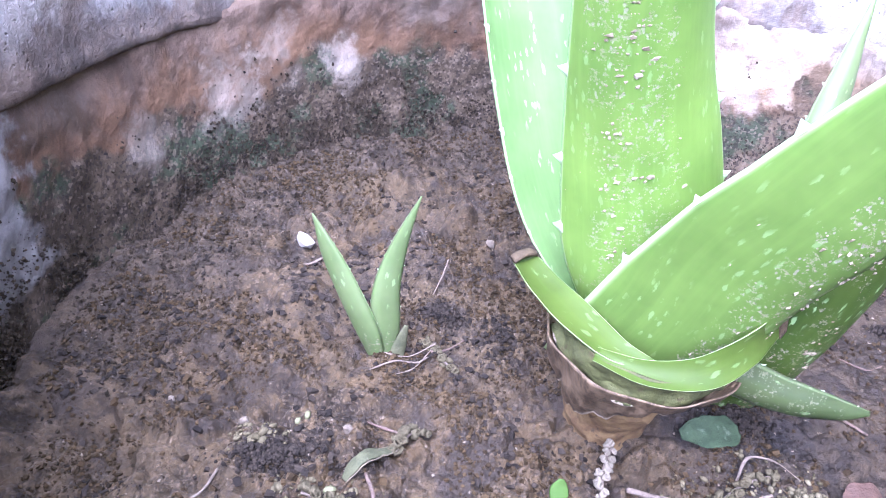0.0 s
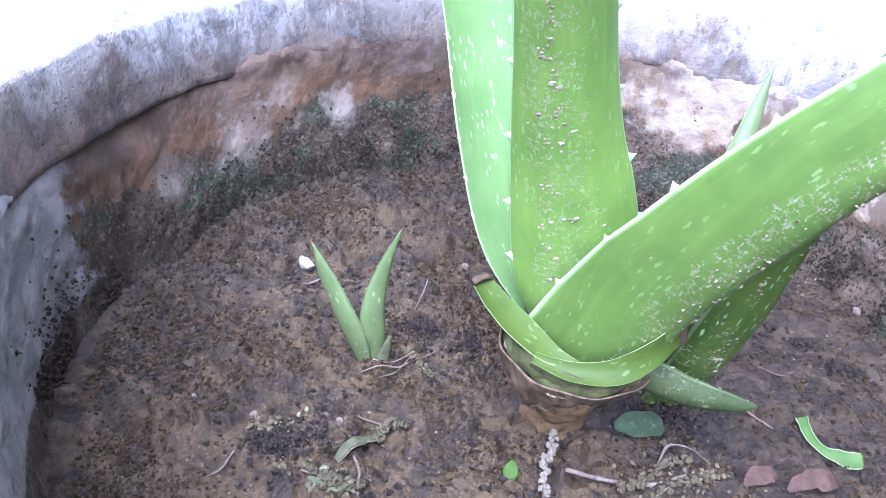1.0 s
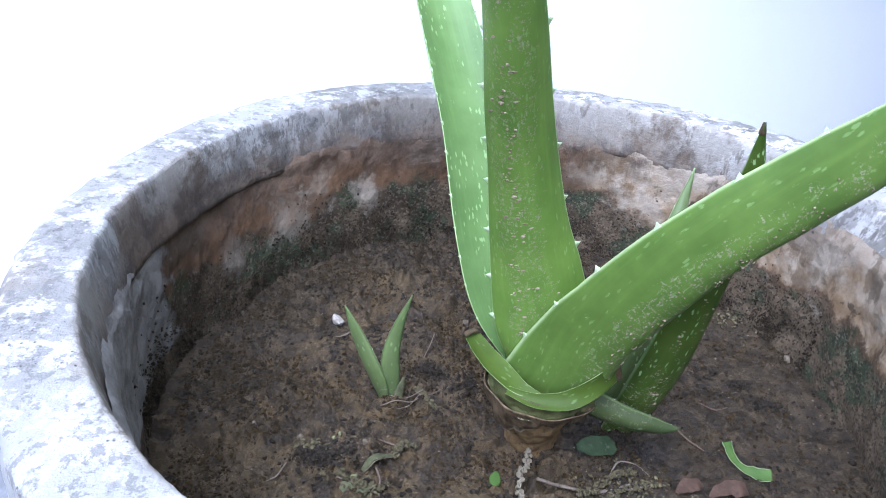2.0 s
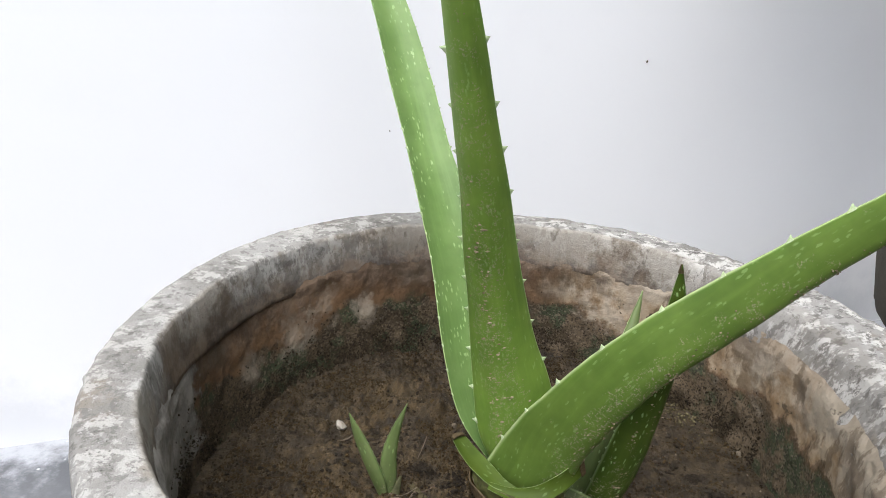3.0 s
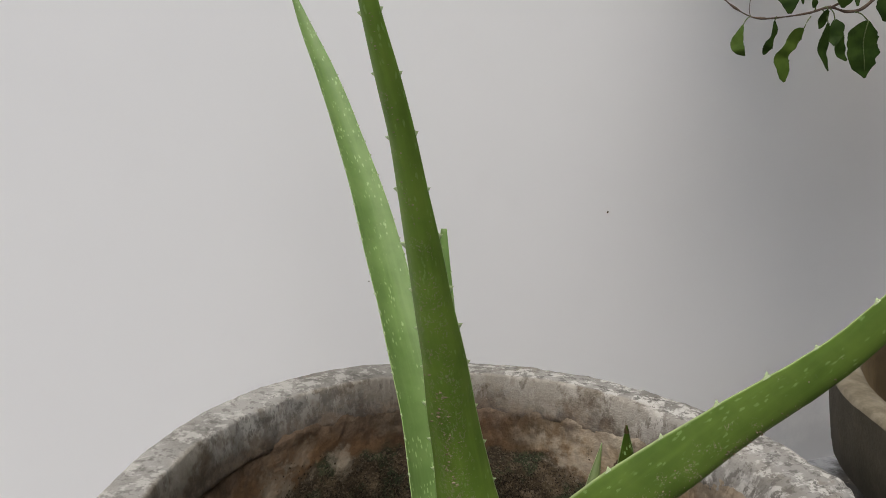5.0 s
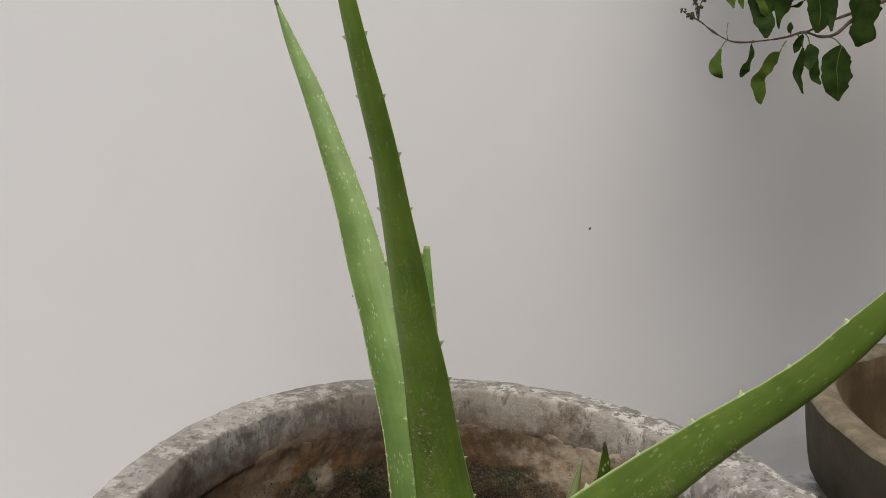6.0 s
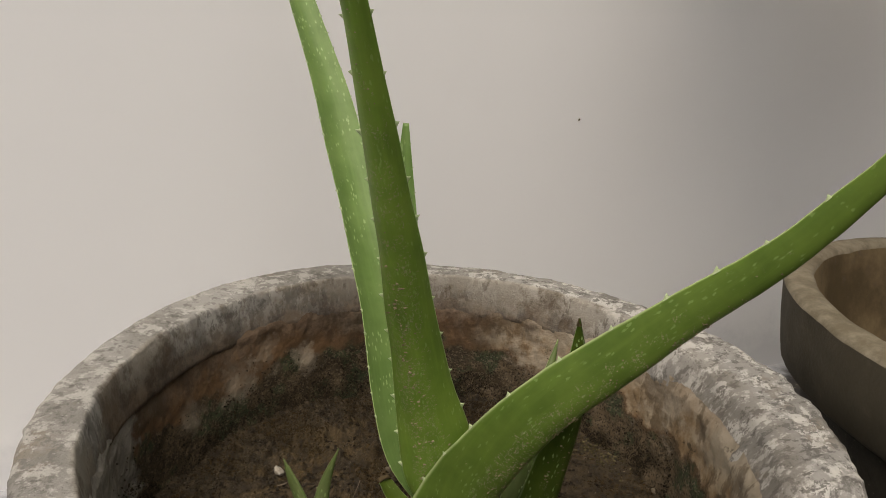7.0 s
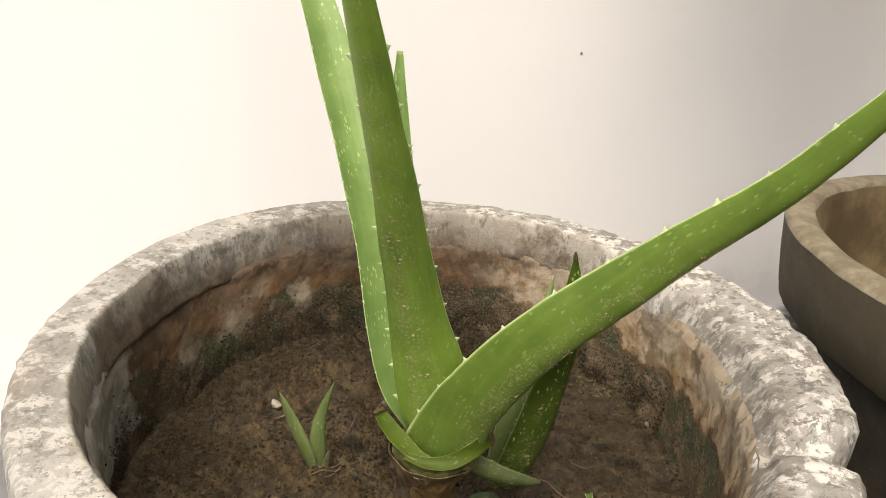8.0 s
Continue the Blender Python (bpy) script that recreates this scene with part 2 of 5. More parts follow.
def make_rim():
    s = Shader("weathered_cement_rim", 0.85, 0.2)
    big, mid, fine = s.noise(9, 6, 0.65), s.noise(38, 6, 0.7), s.noise(260, 4, 0.7)
    streak = s.noise(1.0, 5, 0.7, at=s.place((120, 120, 38)))
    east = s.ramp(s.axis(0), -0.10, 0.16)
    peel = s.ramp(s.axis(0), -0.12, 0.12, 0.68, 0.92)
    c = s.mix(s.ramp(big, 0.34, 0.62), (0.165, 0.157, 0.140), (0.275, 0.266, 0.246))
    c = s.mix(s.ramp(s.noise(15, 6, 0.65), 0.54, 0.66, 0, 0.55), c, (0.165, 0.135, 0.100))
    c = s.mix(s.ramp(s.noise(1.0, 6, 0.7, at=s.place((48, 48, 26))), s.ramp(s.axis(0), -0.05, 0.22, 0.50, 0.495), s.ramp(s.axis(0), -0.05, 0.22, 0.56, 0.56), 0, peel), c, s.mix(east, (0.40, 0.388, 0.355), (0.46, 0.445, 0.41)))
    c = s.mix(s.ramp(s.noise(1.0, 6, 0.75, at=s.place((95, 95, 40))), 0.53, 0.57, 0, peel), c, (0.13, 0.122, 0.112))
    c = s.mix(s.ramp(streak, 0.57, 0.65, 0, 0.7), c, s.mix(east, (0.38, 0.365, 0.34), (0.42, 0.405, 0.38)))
    c = s.mix(s.ramp(mid, 0.55, 0.66, 0, 0.75), c, (0.085, 0.078, 0.068))
    pits = s.math("MULTIPLY", s.ramp(s.cells(260), 0.05, 0.22, 1.0, 0.0), s.ramp(s.noise(30, 4), 0.5, 0.62))
    c = s.mix(s.math("MULTIPLY", pits, 0.6), c, (0.08, 0.074, 0.064))
    # the inner band, browned by damp soil
    z = s.math("ADD", s.math("ADD", s.axis(2), FLOOR), s.math("MULTIPLY", s.math("SUBTRACT", big, 0.5), 0.06))
    inside = s.node("ShaderNodeVectorMath", Vector=s.place((1, 1, 0)))
    inside.operation = "LENGTH"
    band = s.ramp(inside.outputs["Value"], 0.262, 0.270, 0.75, 0.0)
    band = s.math("MULTIPLY", band, s.ramp(s.noise(13, 5, 0.6), 0.38, 0.50))
    band = s.math("MULTIPLY", band, s.ramp(s.axis(0), 0.14, 0.22, 1.0, 0.25))
    aged = s.mix(s.ramp(s.noise(17, 6, 0.65), 0.44, 0.54), (0.115, 0.086, 0.056), (0.300, 0.272, 0.226))
    aged = s.mix(s.ramp(s.noise(1.0, 5, 0.7, at=s.place((46, 46, 24))), 0.54, 0.62, 0, 0.7), aged, (0.075, 0.055, 0.036))
    c = s.mix(band, c, aged)
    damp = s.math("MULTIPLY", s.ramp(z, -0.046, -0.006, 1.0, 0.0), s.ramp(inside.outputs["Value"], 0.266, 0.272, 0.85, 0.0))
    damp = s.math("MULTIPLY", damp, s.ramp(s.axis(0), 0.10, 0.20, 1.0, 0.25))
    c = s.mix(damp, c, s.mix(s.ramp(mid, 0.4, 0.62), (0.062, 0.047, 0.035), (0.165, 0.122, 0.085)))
    h = s.math("ADD", s.math("MULTIPLY", mid, 1.2), s.math("ADD", s.math("MULTIPLY", fine, 0.8), s.math("SUBTRACT", 1.0, pits)))
    return s.finish(c, h, 0.7, 0.0022)


def make_lining():
    s = Shader("stained_inner_wall", 0.75, 0.3)
    big, mid, fine = s.noise(11, 6, 0.65), s.noise(45, 6, 0.7), s.noise(300, 4, 0.7)
    z = s.math("SUBTRACT", s.axis(2), -FLOOR)
    wave = s.math("MULTIPLY", s.math("SUBTRACT", big, 0.5), 0.09)
    zz = s.math("ADD", s.math("ADD", z, wave), s.math("MULTIPLY", s.math("SUBTRACT", s.noise(32, 5), 0.5), 0.07))
    c = s.mix(s.ramp(mid, 0.34, 0.68), (0.064, 0.036, 0.017), (0.142, 0.083, 0.041))
    c = s.mix(s.ramp(s.noise(14, 5), 0.48, 0.66, 0, 0.85), c, (0.066, 0.045, 0.024))
    c = s.mix(s.ramp(s.noise(20, 6, 0.65), 0.56, 0.74, 0, 0.55), c, (0.215, 0.140, 0.076))
    # peach lime under the lip and brown mud below it, on the side that faces the open yard
    right = s.ramp(s.math("ADD", s.axis(0), s.math("MULTIPLY", wave, 1.6)), 0.02, 0.13)
    lime = s.mix(s.ramp(s.noise(24, 6, 0.65), 0.38, 0.62), (0.200, 0.130, 0.066), (0.315, 0.250, 0.170))
    lime = s.mix(s.ramp(mid, 0.56, 0.70, 0, 0.7), lime, (0.12, 0.086, 0.052))
    lime = s.mix(s.ramp(zz, -0.070, -0.048, 0.0, 0.3), lime, (0.37, 0.335, 0.275))
    drip = s.noise(1.0, 6, 0.7, at=s.place((26, 26, 12)))
    lime = s.mix(s.ramp(drip, 0.51, 0.57, 0, 0.8), lime, s.mix(mid, (0.075, 0.052, 0.028), (0.15, 0.105, 0.060)))
    lime = s.mix(s.ramp(s.noise(38, 5, 0.6), 0.64, 0.68, 0, 0.8), lime, (0.045, 0.034, 0.020))
    c = s.mix(s.math("MULTIPLY", right, s.ramp(zz, -0.086, -0.078)), c, lime)
    # grey lime washed down from the lip
    run = s.ramp(s.math("ADD", zz, s.math("MULTIPLY", s.math("SUBTRACT", s.noise(1.0, 5, 0.7, at=s.place((60, 60, 20))), 0.5), 0.08)), -0.072, -0.040)
    c = s.mix(s.math("MULTIPLY", run, 0.22), c, s.mix(s.ramp(mid, 0.4, 0.6), (0.105, 0.097, 0.085), (0.215, 0.200, 0.175)))
    # damp dark silt and moss over the soil
    silt = s.mix(s.ramp(mid, 0.4, 0.65), (0.042, 0.031, 0.017), (0.092, 0.069, 0.040))
    mud = s.mix(s.ramp(mid, 0.36, 0.66), (0.066, 0.048, 0.027), (0.125, 0.092, 0.054))
    dark = s.mix(right, silt, mud)
    dark = s.mix(s.ramp(s.noise(19, 6, 0.65), 0.51, 0.58, 0, 0.85), dark, s.mix(mid, (0.018, 0.032, 0.014), (0.042, 0.060, 0.028)))
    tone = s.grains(620)
    dark = s.mix(s.ramp(tone, 0.74, 0.82, 0, 0.7), dark, (0.018, 0.014, 0.010))
    dark = s.mix(s.ramp(tone, 0.22, 0.14, 0, 0.55), dark, (0.15, 0.118, 0.080))
    c = s.mix(s.ramp(zz, -0.094, -0.080, 0.95, 0.0), c, dark)
    for place in ((0.105, 0.227, -0.046), (0.106, 0.227, -0.058)):
        c = s.mix(s.math("MULTIPLY", s.blob((place[0], place[1], place[2] - FLOOR), 0.010, mid), 0.8), c, (0.09, 0.068, 0.05))
    for place, size, share in STAINS:
        c = s.mix(s.math("MULTIPLY", s.blob((place[0], place[1], place[2] - FLOOR), size, mid), share), c, (0.37, 0.315, 0.24))
    # bare grey cement on the near flank
    flank = s.ramp(s.math("ADD", s.axis(1), s.math("MULTIPLY", s.math("SUBTRACT", s.noise(24, 6, 0.65), 0.5), 0.07)), 0.016, 0.024, 1.0, 0.0)
    flank = s.math("MULTIPLY", flank, s.ramp(s.axis(0), -0.10, -0.05, 1.0, 0.0))
    flank = s.math("MULTIPLY", flank, s.ramp(s.math("ADD", z, s.math("MULTIPLY", wave, 0.5)), -0.126, -0.120))
    bare = s.mix(s.ramp(mid, 0.4, 0.6), (0.190, 0.180, 0.160), (0.300, 0.286, 0.258))
    bare = s.mix(s.ramp(s.noise(1.0, 5, at=s.place((50, 50, 24))), 0.52, 0.64, 0, 0.5), bare, (0.26, 0.24, 0.21))
    c = s.mix(s.math("MULTIPLY", flank, 0.8), c, bare)
    h = s.math("ADD", s.math("MULTIPLY", mid, 1.0), s.math("MULTIPLY", fine, 0.9))
    return s.finish(c, h, 0.6, 0.0022)


def make_other_pot():
    s = Shader("dark_cement", 0.8, 0.25)
    big, mid, fine = s.noise(6, 6, 0.65), s.noise(30, 6, 0.7), s.noise(240, 4)
    c = s.mix(s.ramp(big, 0.34, 0.66), (0.050, 0.042, 0.028), (0.084, 0.071, 0.048))
    c = s.mix(s.ramp(mid, 0.56, 0.72, 0, 0.6), c, (0.115, 0.096, 0.066))
    c = s.mix(s.ramp(s.cells(120), 0.05, 0.15, 0.6, 0), c, (0.06, 0.055, 0.05))
    return s.finish(c, s.math("ADD", mid, s.math("MULTIPLY", fine, 0.4)), 0.6, 0.002)


def make_other_foot():
    s = Shader("muddy_cement", 0.75, 0.3)
    big, mid = s.noise(8, 6, 0.65), s.noise(36, 6, 0.7)
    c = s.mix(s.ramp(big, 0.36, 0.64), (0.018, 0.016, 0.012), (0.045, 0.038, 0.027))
    c = s.mix(s.ramp(s.noise(26, 7, 0.75), 0.58, 0.64, 0, 0.8), c, (0.24, 0.215, 0.165))
    c = s.mix(s.ramp(s.cells(150), 0.05, 0.13, 0.5, 0), c, (0.20, 0.18, 0.14))
    return s.finish(c, mid, 0.8, 0.003)


def make_other_rim():
    s = Shader("buff_cement_lip", 0.85, 0.2)
    mid, fine = s.noise(34, 6, 0.7), s.noise(240, 4)
    c = s.mix(s.ramp(mid, 0.35, 0.68), (0.125, 0.105, 0.070), (0.215, 0.188, 0.138))
    c = s.mix(s.ramp(s.noise(60, 5), 0.6, 0.74, 0, 0.6), c, (0.14, 0.12, 0.10))
    return s.finish(c, s.math("ADD", mid, s.math("MULTIPLY", fine, 0.4)), 0.6, 0.002)


def make_other_inside():
    s = Shader("mud_stained_cement", 0.8, 0.25)
    big, mid = s.noise(9, 6, 0.65), s.noise(40, 6, 0.7)
    c = s.mix(s.ramp(big, 0.34, 0.66), (0.066, 0.047, 0.023), (0.165, 0.122, 0.066))
    c = s.mix(s.ramp(mid, 0.55, 0.7, 0, 0.6), c, (0.09, 0.07, 0.05))
    return s.finish(c, mid, 0.6, 0.002)


def make_soil():
    s = Shader("damp_garden_soil", 0.8, 0.32)
    big, mid, fine = s.noise(14, 5, 0.6), s.noise(90, 6, 0.7), s.noise(520, 4, 0.7)
    c = s.mix(s.ramp(mid, 0.40, 0.60), (0.0205, 0.0132, 0.0052), (0.074, 0.0485, 0.0190))
    c = s.mix(s.ramp(big, 0.42, 0.62, 0, 0.5), c, (0.088, 0.060, 0.025))
    # single grains, each with a tone of its own
    grain = s.grains(1000)
    coarse = s.grains(420)
    loose = s.ramp(s.noise(30, 4), 0.42, 0.58, 0.35, 1.0)
    c = s.mix(s.math("MULTIPLY", s.ramp(grain, 0.66, 0.90, 0.0, 0.62), loose), c, (0.026, 0.019, 0.012))
    c = s.mix(s.math("MULTIPLY", s.ramp(grain, 0.25, 0.08, 0.0, 0.36), loose), c, (0.190, 0.145, 0.095))
    c = s.mix(s.math("MULTIPLY", s.ramp(coarse, 0.86, 0.93, 0.0, 0.55), loose), c, (0.026, 0.019, 0.012))
    c = s.mix(s.ramp(s.noise(40, 5), 0.53, 0.61, 0, 0.8), c, (0.026, 0.019, 0.012))
    c = s.mix(s.ramp(s.noise(19, 6, 0.65), 0.55, 0.66, 0, 0.7), c, (0.034, 0.025, 0.015))
    # damp dark silt along the inner wall, also painting the wall's shade on the soil
    reach = s.node("ShaderNodeVectorMath", Vector=s.place((1, 1, 0)))
    reach.operation = "LENGTH"
    edge = s.math("ADD", reach.outputs["Value"], s.math("MULTIPLY", s.math("SUBTRACT", s.noise(26, 5), 0.5), 0.09))
    silt = s.math("MULTIPLY", s.ramp(edge, 0.172, 0.224, 0.0, 0.85), s.math("MULTIPLY", s.ramp(s.axis(0), -0.02, 0.10, 1.0, 0.25), s.ramp(s.axis(1), -0.07, 0.05, 0.3, 1.0)))
    c = s.mix(silt, c, s.mix(s.ramp(mid, 0.4, 0.62), (0.026, 0.0185, 0.010), (0.060, 0.043, 0.024)))
    # wet mud on the side of the other pot, darkened further for the aloe's shade
    wet = s.ramp(s.math("ADD", s.axis(0), s.math("MULTIPLY", s.math("SUBTRACT", s.noise(17, 5), 0.5), 0.16)), 0.005, 0.05, 0.0, 0.8)
    c = s.mix(wet, c, s.mix(s.ramp(mid, 0.40, 0.62), (0.018, 0.0125, 0.0068), (0.052, 0.0365, 0.0190)))
    # dark humus patch that also paints the shade under the side leaf
    humus = s.math("MULTIPLY", s.blob((0.062, -0.030, SOIL), 0.040, s.noise(40, 5)), 0.9)
    c = s.mix(humus, c, s.mix(s.ramp(mid, 0.4, 0.62), (0.011, 0.009, 0.007), (0.032, 0.025, 0.018)))
    h = s.math("ADD", s.math("MULTIPLY", mid, 0.9), s.math("ADD", s.math("MULTIPLY", fine, 0.8), s.math("MULTIPLY", grain, 0.4)))
    return s.finish(c, h, 0.7, 0.0035, s.ramp(big, 0.3, 0.7, 0.36, 0.60))


def make_crumb(name, dark, light, roughness=0.85):
    s = Shader(name, roughness, 0.12)
    g = s.node("ShaderNodeNewGeometry")
    c = s.mix(g.outputs["Random Per Island"], dark, light)
    c = s.mix(s.ramp(s.noise(400, 4), 0.4, 0.7, 0, 0.5), c, dark)
    return s.finish(c, s.noise(900, 3), 0.6, 0.001)


def make_aloe(name, deep, light, flecks=0.6, dirt=0.5, dirt_to=0.12, dirt_at=0.0, dirt_half=0.03, gloss=0.24, margin=0.6):
    """Smooth fleshy green skin with pale dashes along the leaf, and dried mud splashed near its foot."""
    s = Shader(name, 0.55, gloss)
    uv = s.co.outputs["UV"]
    big, mid = s.noise(24, 4), s.noise(150, 4)
    stripe = s.noise(1.0, 4, at=s.place((150, 9, 1), "UV"))
    c = s.mix(s.ramp(big, 0.3, 0.7), deep, light)
    c = s.mix(s.ramp(stripe, 0.42, 0.72, 0, 0.30), c, tuple(x * 1.3 for x in light))
    dash = s.math("SUBTRACT", s.cells(1.0, s.place((330, 125, 1), "UV")), s.math("MULTIPLY", s.math("SUBTRACT", s.noise(1.0, 3, at=s.place((600, 240, 1), "UV")), 0.5), 0.9))
    few = s.ramp(s.noise(1.0, 3, at=s.place((60, 34, 1), "UV")), 0.46, 0.56)
    c = s.mix(s.math("MULTIPLY", s.math("MULTIPLY", s.ramp(dash, 0.16, 0.30, 1, 0), few), flecks), c, (0.30, 0.42, 0.17))
    foot = s.ramp(s.axis(1, "UV"), dirt_to * 0.3, dirt_to, 1.0, 0.0)
    off = s.math("ABSOLUTE", s.math("SUBTRACT", s.axis(0, "UV"), dirt_at))
    lane = s.ramp(off, dirt_half * 0.35, dirt_half, 1.0, 0.0)
    patch = s.math("ADD", s.noise(1.0, 5, 0.65, at=s.place((85, 75, 1), "UV")), s.math("MULTIPLY", s.math("SUBTRACT", s.math("MULTIPLY", foot, lane), 0.72), 0.26))
    some = s.ramp(patch, 0.49, 0.56)
    spot = s.math("SUBTRACT", s.cells(1.0, s.place((760, 600, 1), "UV")), s.math("MULTIPLY", s.math("SUBTRACT", s.noise(1.0, 3, at=s.place((260, 230, 1), "UV")), 0.5), 1.6))
    mud = s.math("MULTIPLY", s.math("MULTIPLY", s.ramp(spot, 0.16, 0.28, 1, 0), some), dirt)
    c = s.mix(mud, c, s.mix(s.noise(700, 2), (0.19, 0.165, 0.11), (0.34, 0.31, 0.23)))
    crust = s.ramp(s.noise(1.0, 6, 0.75, at=s.place((300, 420, 1), "UV")), 0.55, 0.60)
    crust = s.math("MULTIPLY", s.math("MULTIPLY", crust, s.ramp(patch, 0.50, 0.56)), dirt)
    c = s.mix(crust, c, (0.25, 0.22, 0.14))
    rim = s.t.nodes.new("ShaderNodeUVMap")
    rim.uv_map = "edge"
    rim = s.node("ShaderNodeSeparateXYZ", Vector=rim.outputs[0]).outputs[0]
    c = s.mix(s.ramp(rim, 0.972, 0.998, 0.0, margin), c, (0.40, 0.50, 0.22))
    rough = s.ramp(s.math("ADD", mud, crust), 0.0, 0.6, 0.46, 0.9)
    s.b.inputs["Subsurface Weight"].default_value = 0.12
    s.b.inputs["Subsurface Radius"].default_value = (0.004, 0.008, 0.002)
    s.b.inputs["Subsurface Scale"].default_value = 0.6
    h = s.math("ADD", s.math("MULTIPLY", mid, 0.25), s.math("ADD", mud, crust))
    return s.finish(c, h, 0.35, 0.0012, rough)


def make_dry(name, a, b, c, scale=60):
    s = Shader(name, 0.75, 0.25)
    mid, fine = s.noise(scale, 6, 0.7), s.noise(scale * 8, 4)
    k = s.mix(s.ramp(mid, 0.34, 0.62), a, b)
    k = s.mix(s.ramp(s.noise(scale * 1.7, 5), 0.56, 0.7, 0, 0.8), k, c)
    return s.finish(k, s.math("ADD", mid, s.math("MULTIPLY", fine, 0.4)), 0.6, 0.0012)


def make_papery():
    s = Shader("papery_sheath", 0.6, 0.3)
    vein, mid = s.noise(1.0, 5, 0.65, at=s.place((260, 260, 30))), s.noise(90, 5, 0.7)
    c = s.mix(s.ramp(vein, 0.36, 0.64), (0.050, 0.033, 0.016), (0.150, 0.104, 0.055))
    c = s.mix(s.ramp(mid, 0.54, 0.68, 0, 0.7), c, (0.17, 0.13, 0.08))
    return s.finish(c, s.math("ADD", vein, s.math("MULTIPLY", mid, 0.4)), 0.7, 0.0015)


def make_basil(name, a, b):
    s = Shader(name, 0.6, 0.18)
    c = s.mix(s.ramp(s.noise(60, 4), 0.35, 0.7), a, b)
    s.b.inputs["Subsurface Weight"].default_value = 0.1
    s.b.inputs["Subsurface Radius"].default_value = (0.002, 0.004, 0.001)
    return s.finish(c, s.noise(420, 4), 0.4, 0.0008)


# pale lime blots on the inner wall: place and size
STAINS = [
    ((-0.144, 0.206, -0.086), 0.017, 0.6), ((-0.202, 0.147, -0.087), 0.023, 0.45), ((-0.233, 0.090, -0.093), 0.017, 0.35), ((-0.180, 0.175, -0.070), 0.018, 0.3),
    ((0.118, 0.220, -0.080), 0.024, 0.7), ((0.094, 0.232, -0.066), 0.018, 0.7), ((0.232, 0.094, -0.060), 0.026, 0.7), ((0.249, 0.020, -0.070), 0.015, 0.6), ((0.215, 0.125, -0.085), 0.014, 0.5),
]
PLASTER, CEMENT_FLOOR, YARD = make_plaster(), make_floor(), make_yard()
RIM, LINING = make_rim(), make_lining()
POT_SKIN, POT_LIP, POT_INSIDE, POT_FOOT = make_other_pot(), make_other_rim(), make_other_inside(), make_other_foot()
EARTH = make_soil()
CRUMB = make_crumb("soil_crumbs", (0.019, 0.0125, 0.0052), (0.066, 0.0435, 0.0185))
SILT = make_crumb("dark_silt", (0.014, 0.0105, 0.006), (0.058, 0.043, 0.024))
GRIT = make_crumb("pale_grit", (0.08, 0.062, 0.040), (0.24, 0.20, 0.145))
CHAR = make_crumb("dark_humus", (0.012, 0.0095, 0.007), (0.040, 0.031, 0.021))
SEED = make_crumb("dry_seed_husks", (0.048, 0.040, 0.019), (0.150, 0.127, 0.070))
HUSK = make_crumb("bleached_calyx", (0.15, 0.125, 0.080), (0.31, 0.27, 0.195))
ALOE = make_aloe("aloe_skin", (0.092, 0.156, 0.024), (0.136, 0.212, 0.034), 0.24, 0.48, 0.60, -0.006, 0.026, 0.17)
ALOE_SPLASHED = make_aloe("aloe_splashed_skin", (0.070, 0.116, 0.019), (0.101, 0.157, 0.027), 0.28, 0.6, 0.46, -0.010, 0.022, 0.17)
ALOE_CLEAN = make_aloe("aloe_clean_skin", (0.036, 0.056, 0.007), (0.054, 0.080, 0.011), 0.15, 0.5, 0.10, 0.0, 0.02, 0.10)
ALOE_PALE = make_aloe("aloe_inner_face", (0.100, 0.170, 0.044), (0.144, 0.226, 0.066), 0.75, 0.25, 0.03)
# greens darkened to carry the shade under the side leaf
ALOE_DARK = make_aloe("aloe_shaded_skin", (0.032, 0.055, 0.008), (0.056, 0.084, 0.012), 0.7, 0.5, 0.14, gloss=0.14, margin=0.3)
ALOE_LOW = make_aloe("aloe_drooping_shaded_skin", (0.030, 0.042, 0.013), (0.050, 0.064, 0.021), 0.25, 0.25, 0.10, gloss=0.08, margin=0.2)
ALOE_YOUNG = make_aloe("aloe_young_skin", (0.078, 0.108, 0.034), (0.116, 0.150, 0.054), 0.4, 0.5, 0.03)
MUD = make_crumb("dried_mud", (0.15, 0.120, 0.070), (0.29, 0.245, 0.155))
GREEN_SEED = make_crumb("green_seed", (0.12, 0.125, 0.055), (0.18, 0.18, 0.09))
SPINE = make_dry("spine_tip", (0.30, 0.38, 0.19), (0.40, 0.47, 0.27), (0.32, 0.32, 0.18), 300)
CUT = make_dry("dried_cut", (0.046, 0.032, 0.014), (0.080, 0.056, 0.026), (0.026, 0.018, 0.010), 250)
DRY_SHEATH = make_papery()
OLIVE_SHEATH = make_dry("olive_sheath", (0.040, 0.042, 0.012), (0.075, 0.078, 0.022), (0.045, 0.030, 0.014), 110)
SHEATH_EDGE = make_dry("papery_edge", (0.17, 0.135, 0.085), (0.27, 0.22, 0.15), (0.10, 0.07, 0.04), 200)
STEM = make_dry("old_stem", (0.10, 0.06, 0.026), (0.19, 0.125, 0.05), (0.03, 0.021, 0.015), 160)
TWIG = make_dry("dry_twig", (0.12, 0.092, 0.064), (0.19, 0.152, 0.112), (0.066, 0.05, 0.035), 220)
WHITE_CHIP = make_dry("white_chip", (0.28, 0.25, 0.20), (0.38, 0.35, 0.30), (0.09, 0.07, 0.05), 110)
STONE = make_dry("pale_stone", (0.115, 0.090, 0.060), (0.165, 0.135, 0.095), (0.07, 0.055, 0.038), 180)
